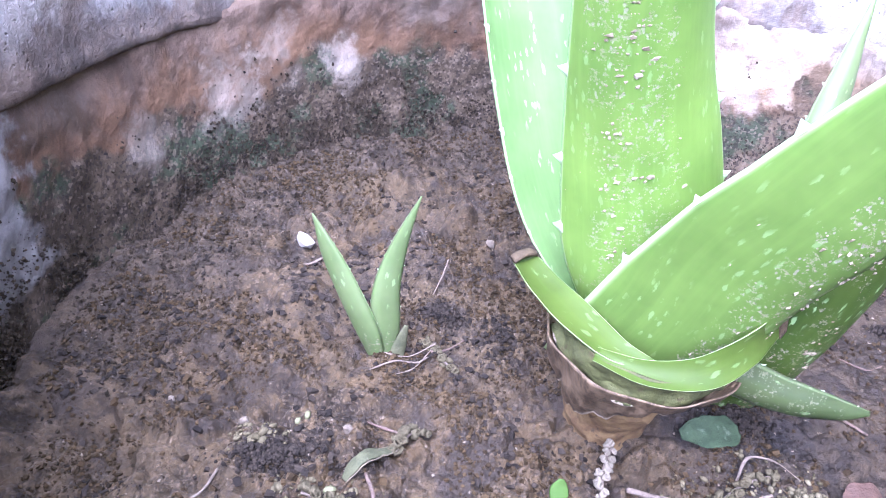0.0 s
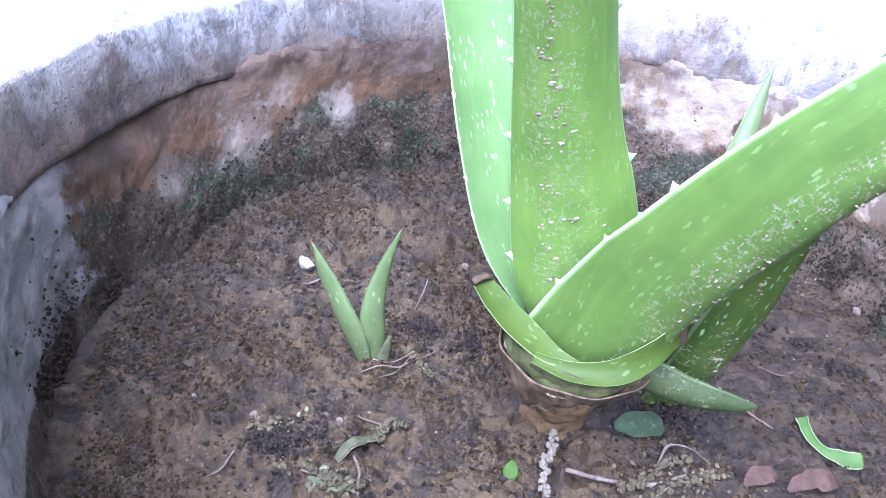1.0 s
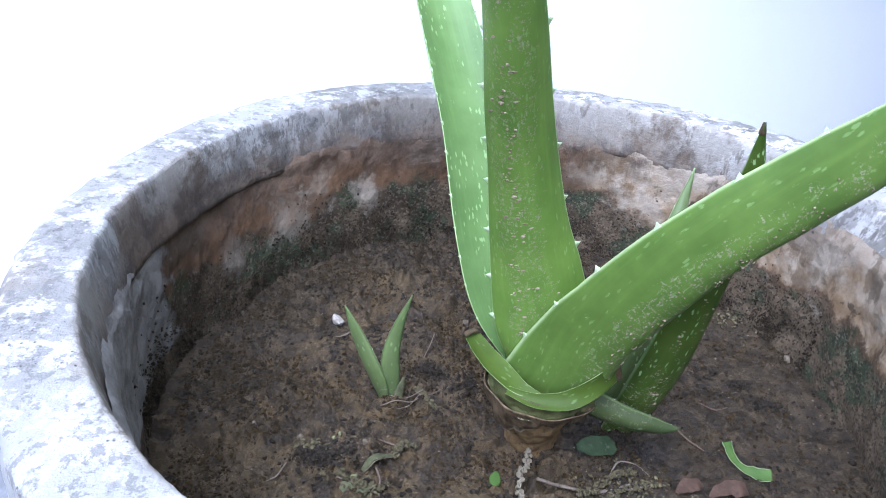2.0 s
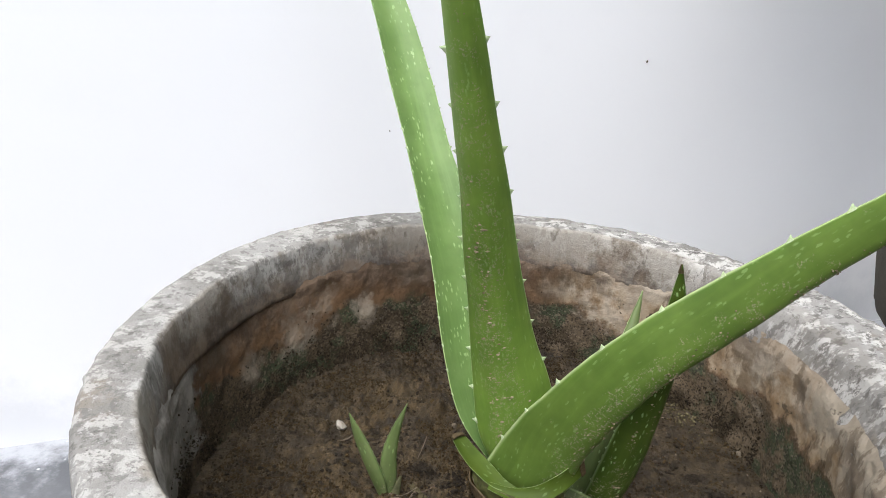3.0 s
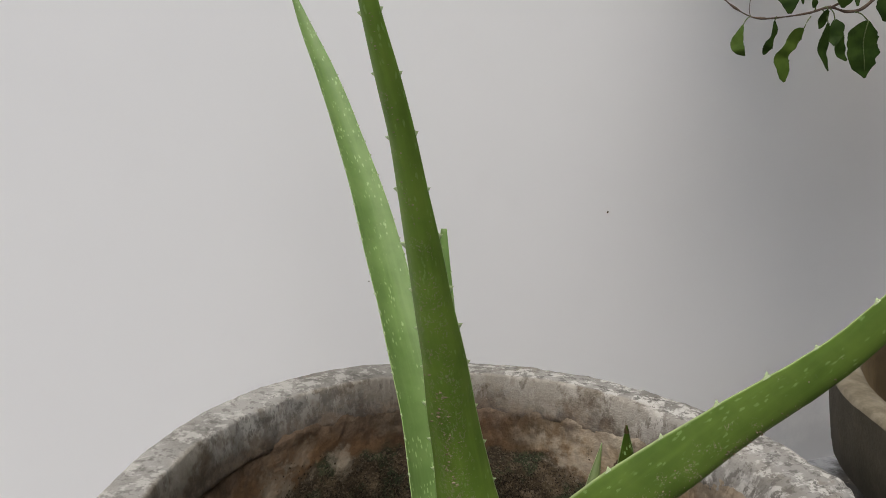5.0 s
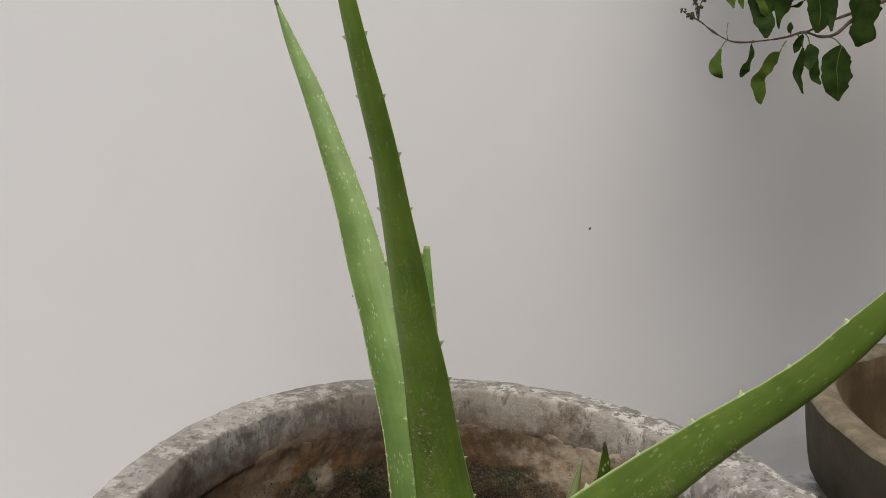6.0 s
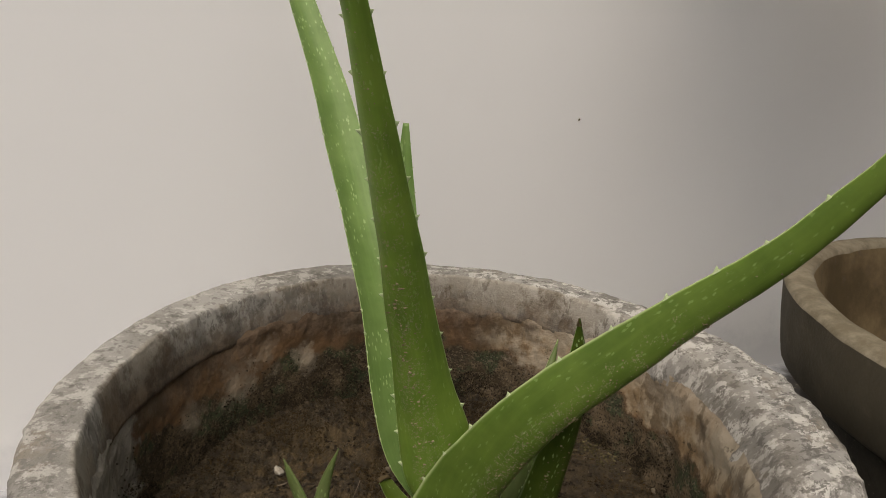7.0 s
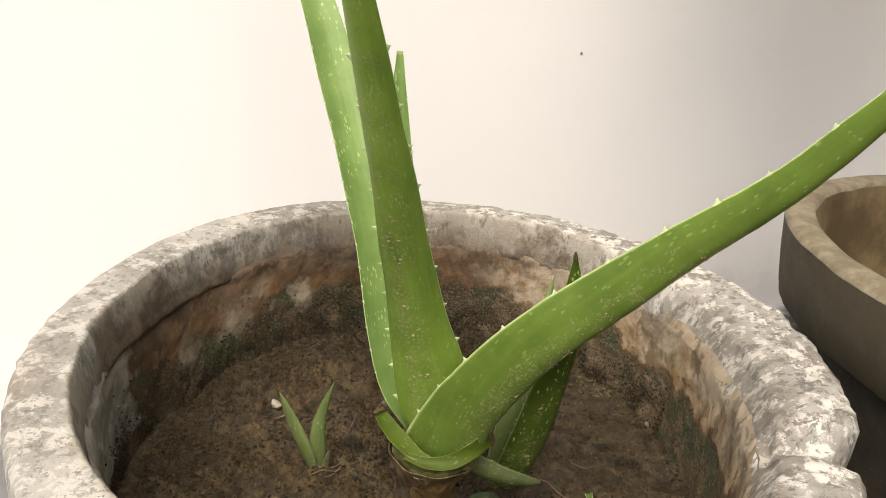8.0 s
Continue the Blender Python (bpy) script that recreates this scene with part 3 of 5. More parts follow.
JADE = make_dry("wilted_leaf", (0.020, 0.034, 0.013), (0.036, 0.055, 0.022), (0.10, 0.12, 0.075), 130)
FRESH = make_basil("fresh_leaf_scrap", (0.048, 0.092, 0.015), (0.075, 0.125, 0.025))
FRESH_EDGE = make_dry("cut_leaf_edge", (0.19, 0.23, 0.10), (0.26, 0.30, 0.155), (0.15, 0.16, 0.08), 200)
RUST = make_dry("rusty_dead_leaf", (0.050, 0.028, 0.017), (0.082, 0.048, 0.030), (0.03, 0.018, 0.012), 120)
TAN = make_dry("tan_dead_leaf", (0.15, 0.118, 0.072), (0.215, 0.175, 0.115), (0.09, 0.066, 0.04), 120)
OLIVE = make_dry("olive_dead_leaf", (0.052, 0.055, 0.024), (0.095, 0.095, 0.045), (0.15, 0.14, 0.085), 150)
# two tones of one basil leaf: shaded, and brighter where light falls
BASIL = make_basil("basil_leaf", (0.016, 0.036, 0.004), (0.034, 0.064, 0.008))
BASIL_LIT = make_basil("basil_leaf_lit", (0.050, 0.090, 0.010), (0.085, 0.135, 0.020))
STALK = make_dry("green_stalk", (0.085, 0.12, 0.04), (0.13, 0.16, 0.065), (0.10, 0.09, 0.05), 300)
BASIL_STEM = make_dry("basil_stem", (0.09, 0.06, 0.045), (0.14, 0.10, 0.07), (0.06, 0.045, 0.03), 200)


# ---- the setting ----
def box_mesh(name, size, material, cuts=1):
    bm = bmesh.new()
    bmesh.ops.create_cube(bm, size=1.0)
    bmesh.ops.scale(bm, vec=size, verts=bm.verts)
    bmesh.ops.bevel(bm, geom=bm.edges[:], offset=0.01, segments=2, affect="EDGES")
    me = bpy.data.meshes.new(name)
    bm.to_mesh(me)
    bm.free()
    me.materials.append(material)
    return me


def build_ground():
    n = 40
    u = np.linspace(-1, 1, n)
    g = np.sign(u) * np.abs(u) ** 4 * 60 + u * 1.2
    xs, ys = np.meshgrid(g, g)
    v = np.stack([xs.ravel(), ys.ravel(), np.full(n * n, FLOOR)], 1)
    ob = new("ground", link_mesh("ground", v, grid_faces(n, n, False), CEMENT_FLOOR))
    tagged(ob, "grey cement yard floor with pale specks", "floor", kind="structure")


def build_wall():
    me = box_mesh("wall_back", (9.0, 0.23, 3.6), PLASTER)
    ob = new("wall_back", me)
    way = Vector((math.cos(WALL_TURN), math.sin(WALL_TURN), 0))
    out = Vector((-way.y, way.x, 0))
    ob.matrix_world = Matrix.Translation(Vector((0, WALL_AT, FLOOR + 1.765)) + out * 0.115) @ Matrix.Rotation(WALL_TURN, 4, "Z")
    tagged(ob, "white plastered yard wall behind the planters", "wall", kind="structure")
    # unseen walls added to cut sky light and shade the back wall
    for name, size, place in (("shade_wall_front", (9.0, 0.23, 2.0), (0.3, -4.0, FLOOR + 1.0)), ("shade_wall_right", (0.23, 4.3, 4.0), (1.38, -1.10, FLOOR + 2.0)), ("shade_wall_left", (0.23, 4.6, 1.5), (-4.2, -2.0, FLOOR + 0.75))):
        other = new(name, box_mesh(name, size, YARD))
        other.location = place
        tagged(other, "added plain wall that blocks part of the sky light", "wall", kind="structure")
    # small dark pits in the plaster
    r = np.random.default_rng(3)
    for along, z, size in ((0.254, 0.142, 0.0022), (-0.16, 0.040, 0.0013)):
        v, f = lump((0, 0, 0), (size, size * 0.5, size), r, (BALL_V, BALL_F), 0.25)
        pit = new("pit", link_mesh("pit", v, f, CUT))
        pit.parent = ob
        pit.matrix_world = Matrix.Translation(Vector((0, WALL_AT, z)) + way * along)


# ---- the planter ----
def ring_faces(rows, cols):
    return grid_faces(rows, cols, True)


def bump01(a, centre, half):
    d = np.abs((a - centre + math.pi) % (2 * math.pi) - math.pi) / half
    return np.where(d < 1, 0.5 + 0.5 * np.cos(np.pi * np.minimum(d, 1)), 0.0)


def revolve(name, profile, material, cols=260, rough=0.0012, grain=0.02, seed=0, centre=(0, 0), fine=0.0):
    """profile(a): rows of radius and height for every angle; returns a mesh in world metres."""
    a = np.linspace(0, 2 * math.pi, cols, endpoint=False)
    r, z = profile(a)
    rows = r.shape[0]
    p = np.stack([r * np.cos(a) + centre[0], r * np.sin(a) + centre[1], z], 2).reshape(-1, 3)
    k = fbm(p, grain, 4, seed)[:, None] * rough
    out = np.stack([np.tile(np.cos(a), rows), np.tile(np.sin(a), rows), np.zeros(rows * cols)], 1)
    if fine:
        k = k + fbm(p, 0.0042, 2, seed + 40)[:, None] * fine
    p = p + out * k
    p[:, 2] += fbm(p + 9.0, grain, 4, seed + 11) * rough
    i, j = np.meshgrid(np.arange(rows - 1), np.arange(cols), indexing="ij")
    n = (j + 1) % cols
    f = np.stack([i * cols + j, i * cols + n, (i + 1) * cols + n, (i + 1) * cols + j], 2).reshape(-1, 4)
    return link_mesh(name, p, f, material)


def build_planter():
    pot = thing("concrete_planter", (0, 0, FLOOR), "large round weathered concrete planter with a chipped broad rim", "planter")
    notch_at = radians(-26.5)

    def inner_top(a):
        return 0.264 - 0.016 * bump01(a, radians(-5), radians(95))

    def rim(a):
        notch = bump01(a, notch_at, radians(7))
        worn = bump01(a, radians(-8), radians(75))
        ri = inner_top(a)
        one = np.ones_like(a)
        ro = 0.3015 + 0.008 * bump01(a, radians(12), radians(42)) + 0.0095 * bump01(a, radians(128), radians(48)) + 0.002 * bump01(a, radians(60), radians(50)) - 0.015 * notch
        dip = -0.019 * notch
        wavy = fbm(np.stack([np.cos(a) * 0.25, np.sin(a) * 0.25, 0 * a], 1), 0.07, 3, 90)
        low = -0.044 + 0.003 * wavy
        lip = 0.0035 * bump01(a, radians(160), radians(45)) + 0.0008
        rows = [
            (0.262 * one, -0.105 * one), (0.294 * one, -0.104 * one), (ro - 0.002, -0.098 * one), (ro, -0.06 * one), (ro + 0.001, -0.03 * one),
            (ro, -0.010 + dip), (ro - 0.001, -0.003 - 0.004 * worn + dip), (ro - 0.004, 0.0 - 0.002 * worn + dip),
        ]
        for k in np.linspace(0.12, 0.94, 12):
            rows.append((ro + (ri - ro) * k, 0.001 * math.sin(math.pi * k) - worn * 0.012 * k ** 3 + dip))
        rows += [
            (ri + 0.0005, -0.0005 - 0.013 * worn + dip), (ri - 0.0005, -0.003 - 0.015 * worn + dip), (ri - 0.002 - 0.004 * worn, -0.012 - 0.014 * worn + 0.6 * dip),
            (ri - 0.004 - 0.006 * worn, -0.024 - 0.010 * worn), (ri - 0.006 - 0.008 * worn, low + 0.004 - 0.004 * worn),
            (ri - 0.0062 - 0.008 * worn, low - 0.004 * worn), (ri - 0.005 - 0.008 * worn, low - 0.0015 - 0.004 * worn), (ri - 0.004 - 0.008 * worn + lip, low - 0.002 - 0.004 * worn),
            (ri + 0.008, low - 0.004 - 0.004 * worn),
        ]
        rr, zz = np.stack([q[0] for q in rows]), np.stack([q[1] for q in rows])
        p = np.stack([rr * np.cos(a), rr * np.sin(a), zz], 2).reshape(-1, 3)
        chips = (fbm(p, 0.022, 5, 95, 0.62) - 0.05).reshape(rr.shape) * (0.0004 + 0.0012 * worn)
        flat = (np.arange(len(rows)) > 4)[:, None] & (np.arange(len(rows)) < 24)[:, None]
        # scalloped trowel ridges across the worn side
        across = np.clip((ro - rr) / 0.045, 0, 1)
        skew = a * 62 + across * 5 + 1.6 * fbm(p, 0.05, 2, 97).reshape(rr.shape)
        ridge = (np.abs(np.sin(skew)) - 0.5) * 0.0030 * worn * np.sin(np.pi * np.clip(across * 0.9 + 0.08, 0, 1))
        return rr + chips * flat, zz + (chips + ridge) * flat

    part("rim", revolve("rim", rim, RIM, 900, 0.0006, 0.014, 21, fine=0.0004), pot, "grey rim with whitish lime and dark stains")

    def lining(a):
        one = np.ones_like(a)
        worn = bump01(a, radians(-8), radians(75))
        ri = inner_top(a)
        lip = 0.0058 * bump01(a, radians(162), radians(34))
        k = np.linspace(0, 1, 100)
        slope = 0.010 + 0.006 * bump01(a, radians(140), radians(35)) - 0.011 * bump01(a, radians(188), radians(38))
        rs = [ri - 0.0056 - 0.008 * worn + lip * (1 - q) ** 3 - slope * q ** 0.8 for q in k]
        tuck = np.stack([0.004 * max(0.0, 1 - q / 0.062) * one for q in k])
        proud = 0.0030 * bump01(a, radians(205), radians(50))
        return np.stack(rs) - proud + tuck, np.stack([(-0.030 - 0.185 * q) * one for q in k])

    part("lining", revolve("lining", lining, LINING, 1150, 0.0015, 0.018, 5, fine=0.0003), pot, "reddish-brown inner wall with lime blots and moss")

    def body(a):
        one = np.ones_like(a)
        rows = [(0.0, -0.399), (0.20, -0.399), (0.205, -0.395), (0.225, -0.30), (0.250, -0.20), (0.268, -0.13), (0.274, -0.100)]
        return np.stack([q[0] * one for q in rows]), np.stack([q[1] * one for q in rows])

    part("body", revolve("body", body, RIM, 160, 0.002, 0.03, 8), pot)
    return pot


def build_other_pot():
    c, z0 = OFFSET_POT, OFFSET_POT.z
    pot = thing("cement_pot", (c.x, c.y, FLOOR), "round dark grey cement pot with a collar and pale lip", "planter")
    ro, ri, drop = 0.346, 0.313, 0.098

    def collar(a):
        one = np.ones_like(a)
        rows = [(ro - 0.05, -drop - 0.002), (ro - 0.020, -drop), (ro - 0.014, -drop + 0.006), (ro - 0.006, -0.05), (ro, -0.007)]
        return np.stack([q[0] * one for q in rows]), np.stack([z0 + q[1] * one for q in rows])

    def lip(a):
        one = np.ones_like(a)
        rows = [(ro, -0.007), (ro - 0.002, -0.002), (ro - 0.007, 0.0)] + [(ro + (ri - ro) * k, 0.0015) for k in (0.3, 0.5, 0.7)] + [(ri + 0.003, -0.001), (ri, -0.006)]
        return np.stack([q[0] * one for q in rows]), np.stack([z0 + q[1] * one for q in rows])

    def inside(a):
        one = np.ones_like(a)
        rows = [(ri, -0.006), (ri - 0.012, -0.05), (ri - 0.036, -0.12), (ri - 0.052, -0.20), (ri - 0.065, -0.26)]
        return np.stack([q[0] * one for q in rows]), np.stack([z0 + q[1] * one for q in rows])

    def body(a):
        one = np.ones_like(a)
        rows = [(0.0, FLOOR + 0.001), (0.24, FLOOR + 0.001), (0.245, FLOOR + 0.006), (0.272, -0.30), (0.292, -0.17), (0.304, z0 - drop - 0.002)]
        return np.stack([q[0] * one for q in rows]), np.stack([q[1] * one for q in rows])

    xy = (c.x, c.y)
    part("collar", revolve("collar", collar, POT_SKIN, 200, 0.0016, 0.04, 31, xy), pot)
    part("lip", revolve("lip", lip, POT_LIP, 200, 0.0016, 0.04, 31, xy), pot, "buff worn lip")
    part("lining", revolve("lining", inside, POT_INSIDE, 200, 0.0016, 0.04, 31, xy), pot, "mud-stained inner wall")
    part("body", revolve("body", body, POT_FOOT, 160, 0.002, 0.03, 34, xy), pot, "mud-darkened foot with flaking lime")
    # its soil
    n = 40
    a = np.linspace(0, 2 * math.pi, 60, endpoint=False)
    rr = np.linspace(0.004, ri - 0.038, n)
    p = np.stack([np.outer(rr, np.cos(a)) + c.x, np.outer(rr, np.sin(a)) + c.y, np.zeros((n, 60))], 2).reshape(-1, 3)
    p[:, 2] = z0 - 0.16 + fbm(p, 0.03, 5, 77) * 0.006
    me = link_mesh("soil", p, ring_faces(n, 60), EARTH)
    solo("soil", me, "brown soil in the dark cement pot", "soil", kind="stuff")


# ---- soil of the planter ----
def crumbs_of(q, size, seed):
    """Height between 0 and 1 of round crumbs packed side by side, with creases between them."""
    w = q[:, :2] / size
    w = w + 0.35 * np.stack([value_noise(q / size * 0.7, seed + 3), value_noise(q / size * 0.7 + 31.7, seed + 4)], 1)
    b = np.floor(w).astype(np.int64)
    best, tone = np.full(len(q), 9.0), np.zeros(len(q))
    for dx in (-1, 0, 1):
        for dy in (-1, 0, 1):
            i, j = b[:, 0] + dx, b[:, 1] + dy
            x = i + 0.5 + 0.42 * lattice(i, j, i * 0, seed)
            y = j + 0.5 + 0.42 * lattice(i, j, i * 0 + 1, seed)
            d = np.hypot(w[:, 0] - x, w[:, 1] - y)
            near = d < best
            best = np.where(near, d, best)
            tone = np.where(near, lattice(i, j, i * 0 + 2, seed), tone)
    return np.clip(1 - best ** 2 / 0.55, 0, 1) * (0.65 + 0.35 * tone)


def soil_height(p):
    q = np.stack([p[:, 0], p[:, 1], np.zeros(len(p))], 1)
    smooth_side = 1 / (1 + np.exp(-(q[:, 0] - 0.09) / 0.02))
    amp = 1 - 0.55 * smooth_side
    cloddy = np.clip(0.5 + 1.1 * fbm(q, 0.055, 3, 47), 0.12, 1.0) * amp
    h = fbm(q, 0.09, 3, 40) * 0.0035
    h += amp * fbm(q, 0.030, 2, 50) * 0.0070
    h += amp * (np.abs(fbm(q, 0.012, 2, 60)) - 0.25) * 0.0045
    h += cloddy * (crumbs_of(q, 0.0125, 62) - 0.4) * 0.0066
    h += cloddy * (crumbs_of(q, 0.0058, 64) - 0.4) * 0.0034
    h += (0.25 + 0.75 * cloddy) * (crumbs_of(q, 0.0030, 66) - 0.4) * 0.0013
    h += (0.35 + 0.65 * amp) * (np.abs(fbm(q, 0.0052, 2, 70)) - 0.25) * 0.0011
    r = np.hypot(q[:, 0], q[:, 1])
    h += np.clip((r - 0.20) / 0.06, 0, 1) ** 2 * 0.008
    heap = np.exp(-((q[:, 0] + 0.085) ** 2 / 0.07**2 + (q[:, 1] - 0.12) ** 2 / 0.06**2))
    h += heap * (0.005 + np.clip(fbm(q, 0.019, 3, 44), -0.3, 1) * 0.011)
    mound = np.exp(-((q[:, 0] - 0.0) ** 2 + (q[:, 1] + 0.05) ** 2) / 0.035**2)
    h += mound * 0.004
    return SOIL + h


def build_soil():
    step = 0.00078
    g = np.arange(-0.262, 0.2621, step)
    xs, ys = np.meshgrid(g, g)
    p = np.stack([xs.ravel(), ys.ravel(), np.zeros(xs.size)], 1)
    p[:, 2] = soil_height(p)
    n = len(g)
    keep = (np.hypot(xs, ys) < 0.263)
    cell = keep[:-1, :-1] & keep[1:, :-1] & keep[:-1, 1:] & keep[1:, 1:]
    i, j = np.nonzero(cell)
    f = np.stack([i * n + j, i * n + j + 1, (i + 1) * n + j + 1, (i + 1) * n + j], 1)
    used = np.unique(f)
    back = np.full(len(p), -1)
    back[used] = np.arange(len(used))
    ob = new("soil", link_mesh("soil", p[used], back[f], EARTH))
    tagged(ob, "damp brown crumbly garden soil in the planter", "soil", kind="stuff")


def on_soil(x, y, up=0.0):
    return float(soil_height(np.array([[x, y, 0.0]]))[0]) + up


LUMPS = []
for k in range(24):
    r = np.random.default_rng(300 + k)
    LUMPS.append((ICO_V * (1 + 0.35 * fbm(ICO_V + r.uniform(0, 50, 3), 0.9, 2, 5))[:, None]) @ turn_of(r).T)


CUBE_V = np.array([(x, y, z) for x in (-1, 1) for y in (-1, 1) for z in (-1, 1)], float) * 0.72
CUBE_F = np.array([(0, 1, 3, 2), (4, 6, 7, 5), (0, 4, 5, 1), (2, 3, 7, 6), (0, 2, 6, 4), (1, 5, 7, 3)])
CHUNKS = []
for k in range(40):
    r = np.random.default_rng(900 + k)
    CHUNKS.append((CUBE_V * r.uniform(0.55, 1.25, (8, 1)) + r.normal(0, 0.12, (8, 3))) @ turn_of(r).T)
CHUNKS = np.array(CHUNKS)


def chunk_cloud(p, size, r, flat=1.0, aspect=1.0, rounded=False):
    """Angular or rounded grains of the given sizes at places p, as one run of corners and faces."""
    n = len(p)
    shapes, f = (np.array(LUMPS), ICO_F) if rounded else (CHUNKS, CUBE_F)
    v = shapes[r.integers(0, len(shapes), n)] * (size[:, None] * np.stack([np.full(n, aspect), r.uniform(0.6, 1.0, n), np.full(n, flat)], 1))[:, None]
    a = r.uniform(0, 6.283, n)
    c, q = np.cos(a)[:, None], np.sin(a)[:, None]
    v = np.stack([v[..., 0] * c - v[..., 1] * q, v[..., 0] * q + v[..., 1] * c, v[..., 2]], 2) + p[:, None]
    return v.reshape(-1, 3), (f[None] + shapes.shape[1] * np.arange(n)[:, None, None]).reshape(-1, f.shape[1])


def scatter(name, label, count, sizes, material, seed, where, flat=0.75, category="soil crumbs", sink=0.25, reach=0.243, at=None, spread=0.0, aspect=1.0, rounded=False):
    """Many small grains lying on the soil, as one object. where(p): the share that stays at each place."""
    r = np.random.default_rng(seed)
    if at is None:
        p = r.uniform(-reach, reach, (count * 9, 2))
    else:
        p = np.asarray(at)[r.integers(0, len(at), count * 12)] + r.normal(0, spread, (count * 12, 2))
    p = p[np.hypot(p[:, 0], p[:, 1]) < reach]
    p = p[r.uniform(0, 1, len(p)) < where(p)][:count]
    size = sizes[0] + (sizes[1] - sizes[0]) * r.uniform(0, 1, len(p)) ** 3
    z = soil_height(p) + size * (flat - sink)
    v, f = chunk_cloud(np.concatenate([p, z[:, None]], 1), size, r, flat, aspect, rounded)
    return tagged(new(name, link_mesh(name, v, f, material, smooth=rounded)), label, category, kind="stuff")


# ---- the aloe ----
SPINES = []
for k in range(3):
    r = np.random.default_rng(80 + k)
    a = np.linspace(0, 2 * math.pi, 6, endpoint=False)
    base = np.stack([np.cos(a) * 0.0030, np.sin(a) * 0.0009, np.full(6, -0.0007)], 1)
    tip = np.array([[0.0018 + 0.0003 * k, 0, 0.0023 + 0.0003 * k]])
    SPINES.append(link_mesh("spine", np.concatenate([base, base * 0.42 + tip * 0.5, tip]),
                            [(i, (i + 1) % 6, 6 + (i + 1) % 6, 6 + i) for i in range(6)] + [(6 + i, 6 + (i + 1) % 6, 12) for i in range(6)], SPINE))


def add_spines(leaf, rows, plant, gap, first, edges=(-1, 1), size=1.0, until=0.97, seed=0, n=200, lift=0.0):
    """Horny teeth along the two margins, each a sub-part of its leaf."""
    c, t, side, up, w, th, s = leaf_frame(rows, n)
    r = np.random.default_rng(seed)
    base = np.array(world_place(leaf))
    for e in edges:
        at = first if e < 0 else first + gap * 0.4
        while at < s[-1] * until:
            i = int(np.clip(at / s[-1] * (n - 1), 0, n - 1))
            p = c[i] + side[i] * e * (w[i] / 2 - 0.0003) - base
            out = unit(side[i] * e * (1 - lift) + up[i] * lift)
            m = Matrix((t[i], np.cross(out, t[i]), out)).transposed().to_4x4()
            ob = new("spine", SPINES[int(r.integers(3))])
            ob.parent = leaf
            k = size * r.uniform(0.75, 1.15) * min(1.0, 0.35 + w[i] / 0.03)
            ob.matrix_basis = Matrix.Translation(p) @ m @ Matrix.Diagonal((k, k, k, 1))
            at += gap * r.uniform(0.85, 1.15)


LEAF_UPRIGHT = [(*row, 1.0, 0.0, 0.0) for row in (
    (0.000, -0.022, -0.098, 0.034, 0.0125), (-0.002, -0.018, -0.070, 0.056, 0.0156), (-0.0120, -0.015, -0.022, 0.0555, 0.0172),
    (-0.0180, -0.016, 0.000, 0.0490, 0.0172), (-0.0285, -0.021, 0.050, 0.0395, 0.0164), (-0.0350, -0.030, 0.082, 0.0360, 0.0148),
    (-0.0430, -0.043, 0.129, 0.0306, 0.0133), (-0.0520, -0.056, 0.172, 0.0258, 0.0117), (-0.0595, -0.067, 0.211, 0.0225, 0.0101),
    (-0.0670, -0.078, 0.247, 0.0185, 0.0086), (-0.0740, -0.088, 0.281, 0.0157, 0.0078), (-0.0825, -0.098, 0.313, 0.0142, 0.0070),
    (-0.0905, -0.107, 0.342, 0.0112, 0.0055), (-0.0985, -0.112, 0.372, 0.0085, 0.0039), (-0.110, -0.120, 0.410, 0.0010, 0.0008),
)]
SA = (-0.92, -0.38, 0.0)
LEAF_BACK = [
    (-0.006, -0.006, -0.094, 0.034, 0.012, *SA), (-0.022, 0.008, -0.064, 0.052, 0.014, *SA), (-0.036, 0.029, -0.027, 0.052, 0.015, *SA),
    (-0.046, 0.057, 0.011, 0.050, 0.015, *SA), (-0.0530, 0.073, 0.035, 0.047, 0.014, *SA), (-0.0675, 0.101, 0.074, 0.044, 0.013, *SA),
    (-0.0840, 0.131, 0.116, 0.039, 0.012, *SA), (-0.1015, 0.164, 0.162, 0.039, 0.011, *SA), (-0.1208, 0.1972, 0.212, 0.0345, 0.010, *SA),
    (-0.1453, 0.2342, 0.266, 0.0290, 0.009, *SA), (-0.1735, 0.2752, 0.324, 0.0240, 0.007, *SA), (-0.2090, 0.320, 0.388, 0.0140, 0.004, *SA),
    (-0.2380, 0.358, 0.4435, 0.0006, 0.0006, *SA),
]
SC = (0.49, 0.82, -0.50)


def from_edge(rows, side):
    """Turns rows of a margin's place, width and thickness into rows of the leaf's middle."""
    rows = np.asarray(rows, float)
    t = unit(np.gradient(rows[:, :3], axis=0))
    q = np.tile(np.asarray(side, float), (len(rows), 1))
    q = unit(q - t * np.sum(q * t, axis=1, keepdims=True))
    mid = rows[:, :3] + q * rows[:, 3:4] / 2
    return np.concatenate([mid, rows[:, 3:5], q], 1).tolist()


